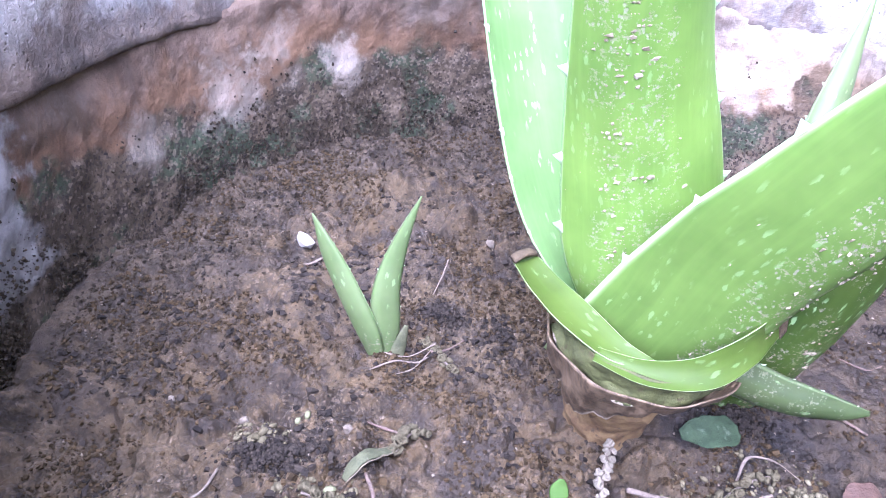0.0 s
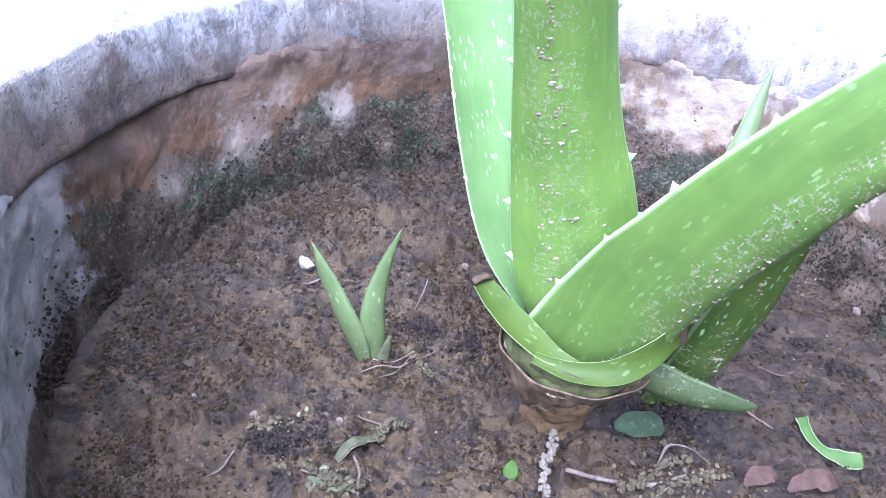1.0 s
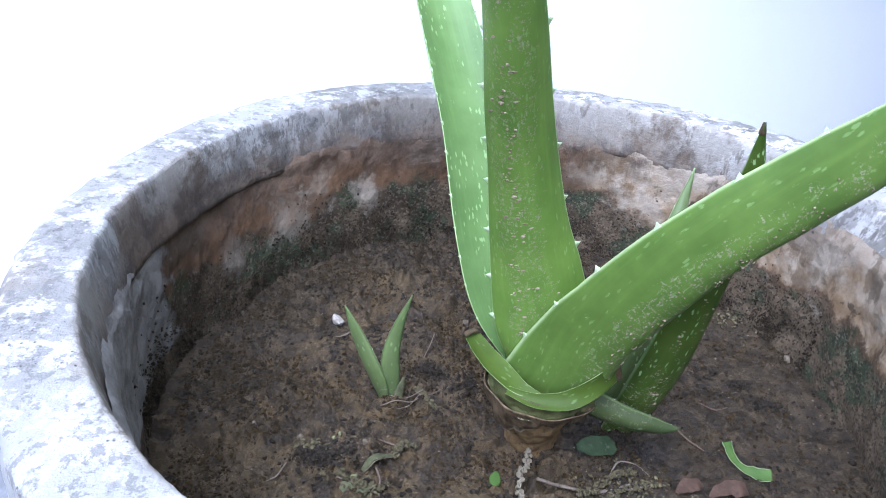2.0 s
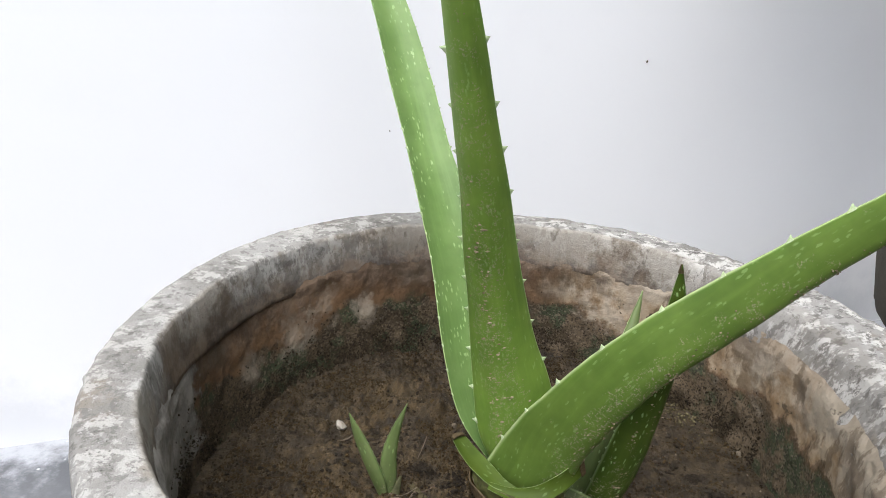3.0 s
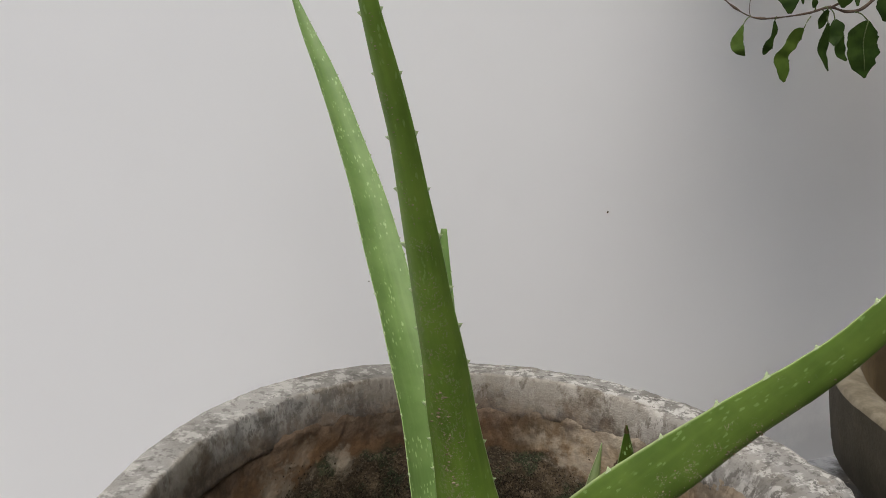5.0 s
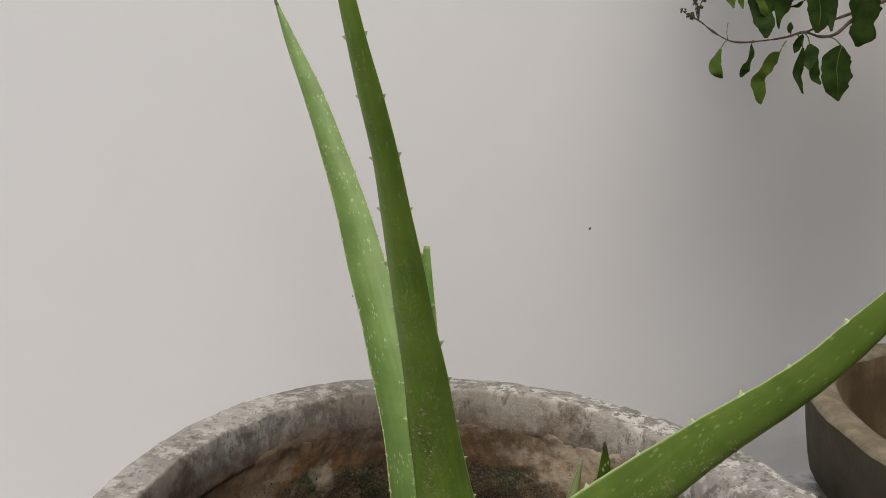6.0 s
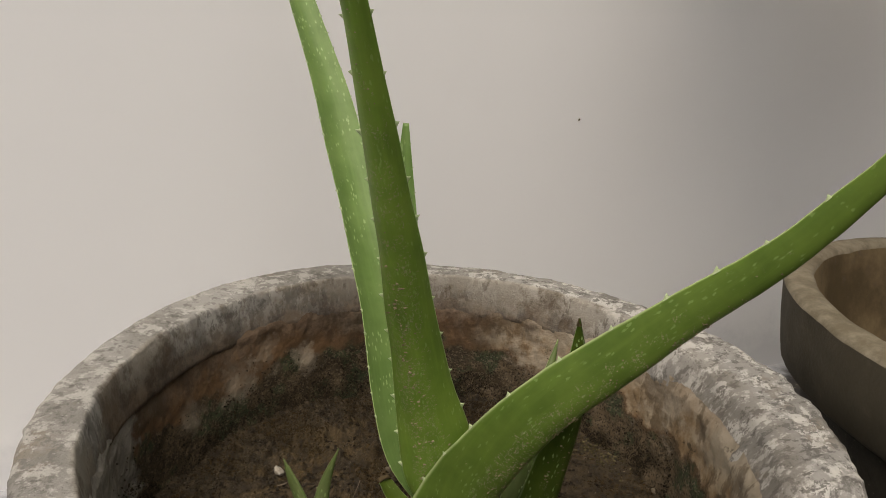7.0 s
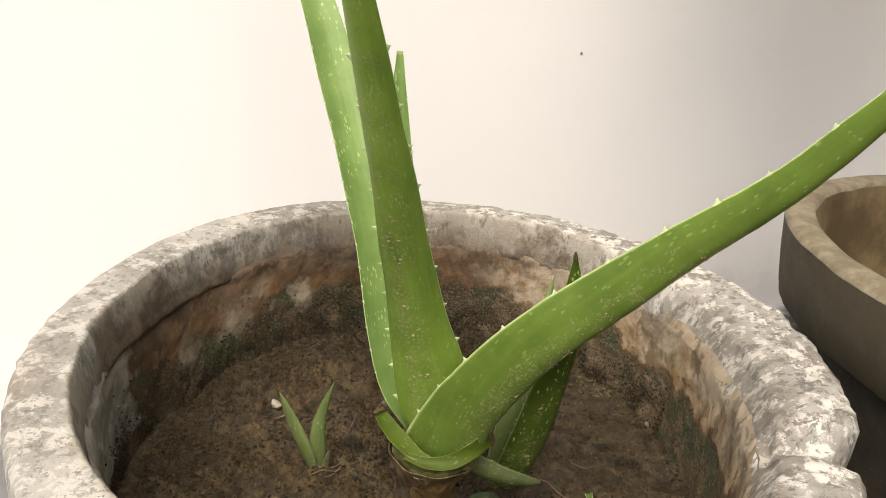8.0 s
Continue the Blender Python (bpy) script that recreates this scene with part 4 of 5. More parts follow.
LEAF_SIDE = from_edge([
    (-0.036, -0.033, -0.108, 0.048, 0.042), (-0.030, -0.036, -0.088, 0.053, 0.052), (-0.021, -0.042, -0.062, 0.054, 0.053), (-0.0105, -0.050, -0.035, 0.053, 0.047),
    (0.004, -0.061, -0.005, 0.050, 0.043), (0.024, -0.071, 0.0273, 0.048, 0.039), (0.0510, -0.0770, 0.0582, 0.046, 0.036),
    (0.0782, -0.0780, 0.0812, 0.044, 0.0345), (0.1112, -0.0805, 0.1074, 0.041, 0.0300), (0.1412, -0.0836, 0.1310, 0.038, 0.0258),
    (0.1656, -0.0875, 0.1500, 0.035, 0.0226), (0.1877, -0.0920, 0.1705, 0.032, 0.0203), (0.2094, -0.0962, 0.1953, 0.029, 0.0184),
    (0.2290, -0.1002, 0.2190, 0.026, 0.0164), (0.246, -0.104, 0.243, 0.022, 0.014), (0.262, -0.108, 0.276, 0.016, 0.011), (0.272, -0.111, 0.315, 0.001, 0.001),
], SC)
SD = (1.0, 0.25, 0.15)
LEAF_SHADE = [
    (0.062, -0.010, -0.152, 0.026, 0.009, *SD), (0.070, -0.016, -0.118, 0.034, 0.011, *SD), (0.079, -0.018, -0.080, 0.034, 0.012, *SD),
    (0.087, -0.019, -0.040, 0.030, 0.011, *SD), (0.092, -0.022, -0.005, 0.026, 0.010, *SD), (0.092, -0.031, 0.030, 0.020, 0.008, *SD),
    (0.088, -0.040, 0.062, 0.012, 0.005, *SD), (0.0845, -0.046, 0.0885, 0.0008, 0.0008, *SD),
]
LEAF_FAR = [
    (0.058, 0.004, -0.150, 0.024, 0.008, *SD), (0.068, 0.016, -0.105, 0.027, 0.009, *SD), (0.080, 0.035, -0.060, 0.022, 0.008, *SD),
    (0.091, 0.054, -0.022, 0.014, 0.006, *SD), (0.101, 0.071, 0.016, 0.0008, 0.0008, *SD),
]
SF = (-1.0, 0.1, 0.0)
LEAF_CENTRE = [
    (-0.006, 0.010, -0.092, 0.026, 0.009, *SF), (-0.010, 0.026, -0.030, 0.026, 0.009, *SF), (-0.023, 0.045, 0.040, 0.023, 0.008, *SF),
    (-0.037, 0.062, 0.100, 0.018, 0.007, *SF), (-0.0435, 0.074, 0.150, 0.0150, 0.005, *SF), (-0.0455, 0.082, 0.199, 0.005, 0.002, *SF),
]
SE = (0.0, 0.3, -1.0)
LEAF_LOW = [
    (0.016, -0.034, -0.094, 0.021, 0.010, *SE), (0.036, -0.045, -0.0985, 0.0195, 0.011, *SE), (0.051, -0.051, -0.101, 0.0165, 0.010, *SE),
    (0.066, -0.0565, -0.1015, 0.013, 0.007, *SE), (0.075, -0.060, -0.101, 0.007, 0.005, *SE), (0.081, -0.063, -0.100, 0.0018, 0.0014, *SE),
]
STUB_LEFT = [
    (-0.0475, -0.0225, -0.069, 0.010, 0.0030, 0.75, 0.45, 0.05), (-0.0395, -0.0370, -0.071, 0.0130, 0.0036, 0.70, 0.55, 0.10),
    (-0.0285, -0.0530, -0.0728, 0.0140, 0.0036, 0.60, 0.70, 0.15), (-0.017, -0.0650, -0.0750, 0.010, 0.003, 0.45, 0.8, 0.2), (-0.006, -0.0690, -0.077, 0.004, 0.002, 0.3, 0.9, 0.2),
]
STUB_RIGHT = [
    (-0.026, -0.0665, -0.0755, 0.005, 0.0024, 0.5, 0.7, 0.4), (-0.010, -0.0740, -0.0755, 0.0085, 0.003, 0.1, 0.75, 0.50), (0.007, -0.0755, -0.0730, 0.0108, 0.003, -0.05, 0.68, 0.62),
    (0.026, -0.0670, -0.0675, 0.0132, 0.003, 0.0, 0.35, 0.95), (0.0405, -0.0545, -0.0632, 0.0185, 0.0024, 0.0, 0.05, 1.0),
]


def mud_grains(leaf, rows, seed, count, centre, half, first, last, round_, small=1.0):
    """Grains of dried mud splashed on a leaf's back, in clumps. centre, half: the lane, as an angle round the section."""
    n = 300
    c, t, side, up, w, th, s = leaf_frame(rows, n)
    r = np.random.default_rng(seed)
    pieces = []
    hearts = [(r.uniform(first, last) ** 1.15, r.normal(centre, half * 0.6)) for _ in range(count // 7)]
    for k in range(count):
        u, a = hearts[int(r.integers(len(hearts)))] if k % 4 else (r.uniform(first, last), r.normal(centre, half))
        u, a = u + r.normal(0, 0.010), a + r.normal(0, 0.07)
        i, a = int(np.clip(u, 0.01, 0.97) * (n - 1)), float(np.clip(a, 0.35, 2.8))
        p = c[i] + side[i] * math.cos(a) * w[i] / 2 - up[i] * math.sin(a) ** round_ * th[i]
        size = (0.0002 + 0.0011 * r.uniform(0, 1) ** 4) * small
        v = CHUNKS[int(r.integers(40))] * size
        lean = v @ np.stack([t[i], side[i], up[i]], 1)
        v = lean[:, 0:1] * t[i] * 0.7 + lean[:, 1:2] * side[i] * r.uniform(0.7, 1.5) + lean[:, 2:3] * up[i] * 0.5
        pieces.append((v + p, CUBE_F))
    v, f = join(pieces)
    ob = part("dried_mud", link_mesh("dried_mud", v, f, MUD, smooth=False), leaf, "dried tan mud specks")
    tagged(ob, "dried tan mud specks", kind="stuff")
    return ob


def build_aloe():
    plant = thing("aloe_plant", (0.0, -0.05, SOIL), "mature aloe with thick toothed green leaves, rooted in soil", "plant")

    rows = [(0.000, -0.022, -0.172, 0.0175), (0.000, -0.026, -0.150, 0.0185), (-0.001, -0.031, -0.130, 0.0185), (-0.002, -0.036, -0.112, 0.021), (-0.002, -0.038, -0.102, 0.020), (-0.002, -0.036, -0.094, 0.012)]
    part("stem", tube_mesh("stem", rows, STEM, 40, 36, 0.0022, 61), plant, "orange-brown corky old stem")

    def sheath(name, material, low, r0, r1, z0, ragged, seed, label):
        """A torn leaf base wrapped round the stem: a thin shell with an uneven lower border. low: rows of angle and height."""
        n, m = 130, 16
        a = np.radians(np.linspace(low[0][0], low[-1][0], n))
        z1 = np.interp(np.degrees(a), [q[0] for q in low], [q[1] for q in low])
        z1 = z1 + fbm(np.stack([a * 3, a * 0, a * 0], 1), 0.4, 4, seed) * ragged
        top, inner = [], []
        for k in np.linspace(0, 1, m):
            z = z0 + (z1 - z0) * k
            rad = r0 + (r1 - r0) * k ** 1.3 + 0.0006 * np.sin(a * 9 + k * 3 + seed) + 0.0022 * k * fbm(np.stack([a * 2, k * 1.5 + a * 0, a * 0], 1), 0.8, 4, seed + 2)
            y0 = -0.0455 + (z + 0.08) * -0.35 * (z < -0.08)
            top.append(np.stack([rad * np.cos(a) - 0.002, rad * np.sin(a) + y0, z], 1))
            inner.append(np.stack([(rad - 0.0009) * np.cos(a) - 0.002, (rad - 0.0009) * np.sin(a) + y0, z - 0.0003], 1))
        v = np.concatenate([np.concatenate(top), np.concatenate(inner)])
        f = grid_faces(m, n, False)
        f = f + [tuple(reversed([i + m * n for i in q])) for q in f]
        edge = [j for j in range(n)] + [i * n + n - 1 for i in range(1, m)] + [(m - 1) * n + j for j in range(n - 2, -1, -1)] + [i * n for i in range(m - 2, 0, -1)]
        f = f + [(edge[i], edge[i - 1], edge[i - 1] + m * n, edge[i] + m * n) for i in range(len(edge))]
        me = link_mesh(name, v, f, material, uv=np.stack([v[:, 0], v[:, 2] + 0.2], 1))
        me.uv_layers.new(name="edge")
        ob = part("sheath", me, plant, label)
        rim = np.concatenate([top[-1] * 0.5 + inner[-1] * 0.5, np.full((n, 1), 0.00045)], 1)
        part("torn_edge", tube_mesh("torn_edge", rim[::2].tolist(), SHEATH_EDGE, n, 5, 0.0003, seed), ob, "thin pale torn edge")

    sheath("green_sheath", OLIVE_SHEATH, [(175, -0.087), (225, -0.090), (280, -0.089), (345, -0.087)], 0.0305, 0.0332, -0.0770, 0.0012, 4, "dull green leaf base")
    sheath("dry_sheath", DRY_SHEATH, [(165, -0.088), (195, -0.108), (225, -0.119), (245, -0.115), (265, -0.105), (285, -0.099), (305, -0.094), (320, -0.090)], 0.0365, 0.0300, -0.0835, 0.0055, 9, "dry papery brown leaf base")
    sheath("dry_sheath_low", DRY_SHEATH, [(240, -0.100), (265, -0.109), (300, -0.108), (345, -0.096)], 0.0290, 0.0250, -0.088, 0.006, 15, "dry papery brown leaf base")

    kinds = [
        ("leaf", LEAF_UPRIGHT, ALOE, 0.55, 0.033, 0.048, 1.1, 1, ""),
        ("leaf", LEAF_BACK, ALOE_PALE, 0.55, 0.019, 0.030, 0.65, 2, "pale green leaf seen on its hollow face"),
        ("leaf", LEAF_SIDE, ALOE_SPLASHED, 0.62, 0.0385, 0.022, 1.0, 3, ""),
        ("leaf", LEAF_SHADE, ALOE_DARK, 0.5, 0.016, 0.030, 0.6, 4, "mottled green leaf, coloured darker for the shade it stands in"),
        ("leaf", LEAF_FAR, ALOE_YOUNG, 0.5, 0.016, 0.030, 0.6, 5, ""),
        ("leaf", LEAF_CENTRE, ALOE_PALE, 0.5, 0.02, 0.05, 0.7, 6, ""),
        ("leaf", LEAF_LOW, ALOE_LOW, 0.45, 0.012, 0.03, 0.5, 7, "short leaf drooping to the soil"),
    ]
    for name, rows, material, channel, gap, first, size, seed, label in kinds:
        leaf = part(name, leaf_mesh(name, rows, material, 90, 18, channel, 0.0005, seed, {1: 1.7, 3: 1.9}.get(seed, 1.0)), plant, label)
        add_spines(leaf, rows, plant, gap, first, (-1, 1), size, 0.96, seed, lift=0.7 if seed == 3 else 0.0)
        if seed == 1:
            mud_grains(leaf, rows, 71, 450, 1.90, 0.36, 0.10, 0.46, 1.7)
            mud_grains(leaf, rows, 74, 200, 1.75, 0.45, 0.40, 0.92, 1.7, 0.6)
        if seed == 3:
            mud_grains(leaf, rows, 72, 600, 1.78, 0.24, 0.08, 0.66, 1.9)
        if seed == 4:
            mud_grains(leaf, rows, 73, 140, 1.57, 0.5, 0.05, 0.6, 1.0)
        if seed in (2, 4):
            c, t, side, up, w, th, s_ = leaf_frame(rows, 200)
            tip = [(*c[i], w[i] * 1.12 + 0.0004, th[i] * 1.15 + 0.0003, *side[i]) for i in (194, 196, 198, 199)]
            part("dry_tip", leaf_mesh("dry_tip", tip, CUT, 12, 8, 0.4, 0.0003, seed + 60), leaf, "brown dried tip")
    for rows, seed in ((STUB_LEFT, 11), (STUB_RIGHT, 12)):
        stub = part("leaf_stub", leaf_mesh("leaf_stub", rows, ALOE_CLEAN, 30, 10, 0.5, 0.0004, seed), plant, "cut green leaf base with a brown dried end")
        end = rows[0] if seed == 11 else rows[-1]
        nxt = rows[1] if seed == 11 else rows[-2]
        way = (np.array(end[:3]) - np.array(nxt[:3]))
        tip = np.array(end[:3])
        scar = [(*(tip - way * 0.16), end[3] * 1.05, end[4] * 1.15, *end[5:]), (*(tip - way * 0.05), end[3] * 1.04, end[4] * 1.1, *end[5:]), (*(tip + way * 0.08), end[3] * 0.98, end[4] * 0.8, *end[5:])]
        part("cut_end", leaf_mesh("cut_end", scar, CUT, 8, 10, 0.45, 0.0008, seed + 5), stub, "brown dried cut")
    return plant


def build_offset():
    plant = thing("aloe_offset", (-0.101, 0.007, SOIL), "small young aloe offset with four pale-flecked leaves, in the soil", "plant")
    s1, s2 = (0.8, -0.5, 0.3), (1.0, 0.1, 0.0)
    leaves = [
        [(-0.103, 0.005, -0.156, 0.008, 0.003, *s1), (-0.1075, 0.006, -0.140, 0.0145, 0.004, *s1), (-0.117, 0.010, -0.119, 0.0150, 0.0038, *s1), (-0.127, 0.015, -0.099, 0.0110, 0.0025, *s1), (-0.1345, 0.018, -0.0825, 0.0006, 0.0005, *s1)],
        [(-0.100, 0.006, -0.156, 0.009, 0.003, *s2), (-0.1005, 0.007, -0.137, 0.0140, 0.004, *s2), (-0.1005, 0.009, -0.114, 0.0125, 0.0036, *s2), (-0.0955, 0.012, -0.091, 0.0075, 0.0026, *s2), (-0.0875, 0.014, -0.0675, 0.0006, 0.0005, *s2)],
        [(-0.103, 0.011, -0.156, 0.005, 0.002, *s2), (-0.1035, 0.011, -0.135, 0.005, 0.002, *s2), (-0.1035, 0.011, -0.117, 0.0006, 0.0005, *s2)],
        [(-0.096, 0.004, -0.156, 0.008, 0.002, *s2), (-0.0935, 0.005, -0.146, 0.007, 0.002, *s2), (-0.0905, 0.006, -0.133, 0.002, 0.001, *s2)],
    ]
    for k, rows in enumerate(leaves):
        mat_ = ALOE_YOUNG if k < 3 else OLIVE
        leaf = part("leaf", leaf_mesh("leaf", rows, mat_, 36, 8, 0.5, 0.0002, 30 + k), plant, "" if k < 3 else "withered small leaf")
        if k < 2:
            add_spines(leaf, rows, plant, 0.0075, 0.02, (-1, 1), 0.42, 0.95, 40 + k)


# ---- what lies on the soil ----
def patchy(size, seed, low, high):
    """A share between 0 and 1 that comes in patches."""
    def where(p):
        q = np.concatenate([p, np.zeros((len(p), 1))], 1)
        k = np.clip((fbm(q, size, 3, seed) - low) / (high - low), 0, 1)
        return k * np.where(p[:, 0] > 0.10, 0.45, 1.0)
    return where


def build_crumbs():
    scatter("soil_crumbs", "loose brown soil crumbs on the soil", 34000, (0.0002, 0.0013), CRUMB, 1, patchy(0.030, 400, -0.15, 0.5), 0.8, sink=0.1)
    ring = lambda p: np.clip((np.hypot(p[:, 0], p[:, 1]) - 0.165) / 0.06, 0, 1) * np.where((p[:, 0] > 0.12) | (p[:, 1] < -0.02), 0.25, 1.0)
    scatter("silt_grains", "dark damp grains washed against the planter's wall", 11000, (0.0003, 0.0013), SILT, 6, ring, 0.8, sink=0.1, reach=0.25)
    scatter("soil_clods", "larger brown clods on the soil", 300, (0.0010, 0.0026), CRUMB, 2, patchy(0.05, 410, -0.1, 0.7), 0.7, sink=0.35)
    scatter("soil_grit", "pale sandy grit on the soil", 5000, (0.0002, 0.0008), GRIT, 3, patchy(0.04, 420, -0.6, 0.6), 0.7)
    scatter("humus_bits", "black humus bits on the soil", 7000, (0.0004, 0.0024), CHAR, 4, patchy(0.025, 430, -0.2, 0.7), 0.6)


def build_wall_grains():
    """Grains of soil clinging to the damp foot of the inner wall."""
    for name, material, count, seed, rise, label in (
        ("wall_grains", SILT, 11000, 58, 0.026, "soil grains clinging to the planter's inner wall"),
        ("wall_humus", CHAR, 4500, 59, 0.020, "black grains clinging to the planter's inner wall"),
    ):
        r = np.random.default_rng(seed)
        a = r.uniform(radians(15), radians(196), count * 4)
        z = SOIL + 0.002 + np.abs(r.normal(0, rise, count * 4))
        keep = (value_noise(np.stack([np.cos(a) * 9, np.sin(a) * 9, z * 30], 1), 5) > r.uniform(-0.6, 0.5, count * 4)) & (z < -0.06)
        a, z = a[keep][:count], z[keep][:count]
        q = (-0.030 - z) / 0.185
        slope = 0.010 + 0.006 * bump01(a, radians(140), radians(35)) - 0.011 * bump01(a, radians(188), radians(38))
        rad = 0.264 - 0.016 * bump01(a, radians(-5), radians(95)) - 0.0056 - 0.008 * bump01(a, radians(-8), radians(75)) - slope * q ** 0.8 - 0.0030 * bump01(a, radians(205), radians(50))
        v, f = chunk_cloud(np.stack([rad * np.cos(a), rad * np.sin(a), z], 1), 0.0002 + 0.0010 * r.uniform(0, 1, len(a)) ** 3, r)
        tagged(new(name, link_mesh(name, v, f, material, smooth=False)), label, "soil crumbs", kind="stuff")


def build_humus():
    """Heaps of dark crumbly humus."""
    r = np.random.default_rng(55)
    # the heap at (0.060, -0.030) also deepens the painted shade under the aloe
    for x, y, a, b, count in ((-0.138, -0.060, 0.020, 0.009, 150), (0.180, 0.020, 0.009, 0.007, 60), (0.166, 0.042, 0.007, 0.005, 40), (-0.073, 0.035, 0.012, 0.009, 60), (0.060, -0.030, 0.016, 0.010, 80), (-0.045, 0.020, 0.010, 0.02, 60)):
        pieces = []
        for k in range(count * 5):
            px, py = x + r.normal(0, a / 1.8), y + r.normal(0, b / 1.8)
            k_ = 0.0004 + 0.0012 * r.uniform(0, 1) ** 2
            far = ((px - x) / a) ** 2 + ((py - y) / b) ** 2
            pieces.append((LUMPS[int(r.integers(24))] * k_ + np.array((px, py, on_soil(px, py, max(0.0, 0.003 * (1 - far))))), ICO_F))
        v, f = join(pieces)
        tagged(new("humus_heap", link_mesh("humus_heap", v, f, CHAR, smooth=False)), "heap of dark crumbly humus on the soil", "humus", kind="stuff")


def rest(rows, lift):
    """Twig rows laid on the soil."""
    return [(x, y, on_soil(x, y, lift + dz), rad) for x, y, dz, rad in rows]


def twig(seed, rows, label, material):
    solo("twig", tube_mesh("twig", rest(rows, 0.0006), material, 16, 6, 0.0003, seed), label, "twig", "twigs on the soil")


def build_twigs():
    twig(70, [(-0.106, -0.010, 0.001, 0.0004), (-0.095, -0.006, 0.002, 0.0005), (-0.083, -0.001, 0.003, 0.0005), (-0.074, 0.003, 0.004, 0.0004)], "pale dry straw lying on the soil", TWIG)
    twig(71, [(-0.100, 0.000, 0.001, 0.0003), (-0.090, 0.001, 0.003, 0.0004), (-0.076, 0.003, 0.004, 0.0004)], "thin pale dry straw lying on the soil", TWIG)
    twig(72, [(-0.094, -0.011, 0.001, 0.0003), (-0.086, -0.005, 0.003, 0.0004), (-0.078, 0.001, 0.004, 0.0003)], "thin pale dry straw lying on the soil", TWIG)
    twig(73, [(-0.078, 0.000, 0.003, 0.0004), (-0.070, 0.008, 0.005, 0.0005), (-0.062, 0.014, 0.004, 0.0003)], "thin brown dry stalk lying on the soil", BASIL_STEM)
    twig(74, [(-0.168, -0.083, 0, 0.0004), (-0.163, -0.076, 0.001, 0.0007), (-0.158, -0.070, 0.0, 0.0005)], "short pale dry twig lying on the soil", TWIG)
    twig(75, [(0.000, -0.070, 0.001, 0.0010), (0.020, -0.068, 0.002, 0.0012), (0.040, -0.069, 0.002, 0.0011), (0.060, -0.067, 0.001, 0.0008)], "grey dry flower stalk lying on the soil", TWIG)
    twig(76, [(0.090, -0.004, 0, 0.0004), (0.100, -0.012, 0.002, 0.0006), (0.108, -0.021, 0.001, 0.0006), (0.118, -0.031, 0.0, 0.0004)], "dark thin root fibre lying on the soil", BASIL_STEM)
    twig(77, [(-0.152, 0.074, 0, 0.0004), (-0.146, 0.071, 0.001, 0.0006), (-0.138, 0.073, 0.002, 0.0005)], "short pale dry twig lying on the soil", TWIG)
    twig(78, [(-0.100, -0.084, 0, 0.0007), (-0.098, -0.076, 0.001, 0.0009), (-0.102, -0.066, 0.001, 0.0007)], "short brown dry twig lying on the soil", BASIL_STEM)
    twig(79, [(0.130, 0.020, 0, 0.0005), (0.140, 0.012, 0.001, 0.0006), (0.150, 0.016, 0.0, 0.0004)], "thin reddish dry twig lying on the soil", BASIL_STEM)
    twig(80, [(0.048, -0.060, 0.001, 0.0005), (0.056, -0.050, 0.004, 0.0006), (0.066, -0.052, 0.003, 0.0005), (0.074, -0.060, 0.0, 0.0004)], "curled thin dry stalk lying on the soil", TWIG)
    twig(81, [(-0.078, 0.045, 0, 0.0004), (-0.074, 0.052, 0.006, 0.0006), (-0.071, 0.058, 0.010, 0.0003)], "short dry straw sticking out of the soil", TWIG)
    twig(82, [(-0.108, -0.035, 0, 0.0006), (-0.098, -0.036, 0.001, 0.0007), (-0.086, -0.040, 0.001, 0.0005)], "thin brown twig half in the soil", BASIL_STEM)


def calyx_mesh(name, material, seed):
    """A dried cup-shaped calyx: a hollow bell with an uneven mouth."""
    r = np.random.default_rng(seed)
    n, prof = 8, [(0.15, 0.0), (0.75, 0.35), (1.0, 0.9), (0.8, 1.35), (0.6, 1.1), (0.3, 0.5)]
    a = np.linspace(0, 2 * math.pi, n, endpoint=False)
    v = []
    for k, (rad, h) in enumerate(prof):
        wob = 1 + 0.18 * np.sin(a * 2 + seed) + r.normal(0, 0.07, n)
        v.append(np.stack([rad * np.cos(a) * wob, rad * np.sin(a) * wob, h + 0.12 * np.sin(a * 3 + k)], 1))
    return link_mesh(name, np.concatenate(v), grid_faces(len(prof), n), material)


CALYX = [calyx_mesh("calyx", HUSK, 500 + k) for k in range(3)]
CALYX_TAN = [calyx_mesh("calyx", SEED, 510 + k) for k in range(3)]


def flower_spike(rows, count, size, seed, label, shapes, first=0.0):
    """A dry flower spike lying on the soil: a stalk with rings of small calyxes."""
    r = np.random.default_rng(seed)
    pts, s = smooth_rows([(x, y, on_soil(x, y, dz), rad) for x, y, dz, rad in rows], 40)
    foot = Vector((pts[0, 0], pts[0, 1], pts[:, 2].min()))
    spike = thing("flower_spike", foot, label, "dry flower", "dry flower spikes")
    part("stalk", tube_mesh("stalk", pts[::3].tolist(), TWIG, 20, 6, 0.0002, seed), spike)
    for k in range(count):
        i = int((first + (1 - first) * (k + 0.5) / count) * 39)
        t = Vector(pts[min(i + 1, 39), :3] - pts[max(i - 1, 0), :3]).normalized()
        out = Vector((r.normal(), r.normal(), abs(r.normal()) + 0.2)).normalized()
        out = (out - t * out.dot(t) * 0.6).normalized()
        ob = new("calyx", shapes[int(r.integers(3))])
        ob.parent = spike
        m = (out * 0.9 + t * 0.35).to_track_quat("Z", "Y").to_matrix().to_4x4()
        q = size * r.uniform(0.7, 1.25)
        ob.matrix_basis = Matrix.Translation(Vector(pts[i, :3]) - foot + out * size * 0.5) @ m @ Matrix.Diagonal((q, q, q, 1))


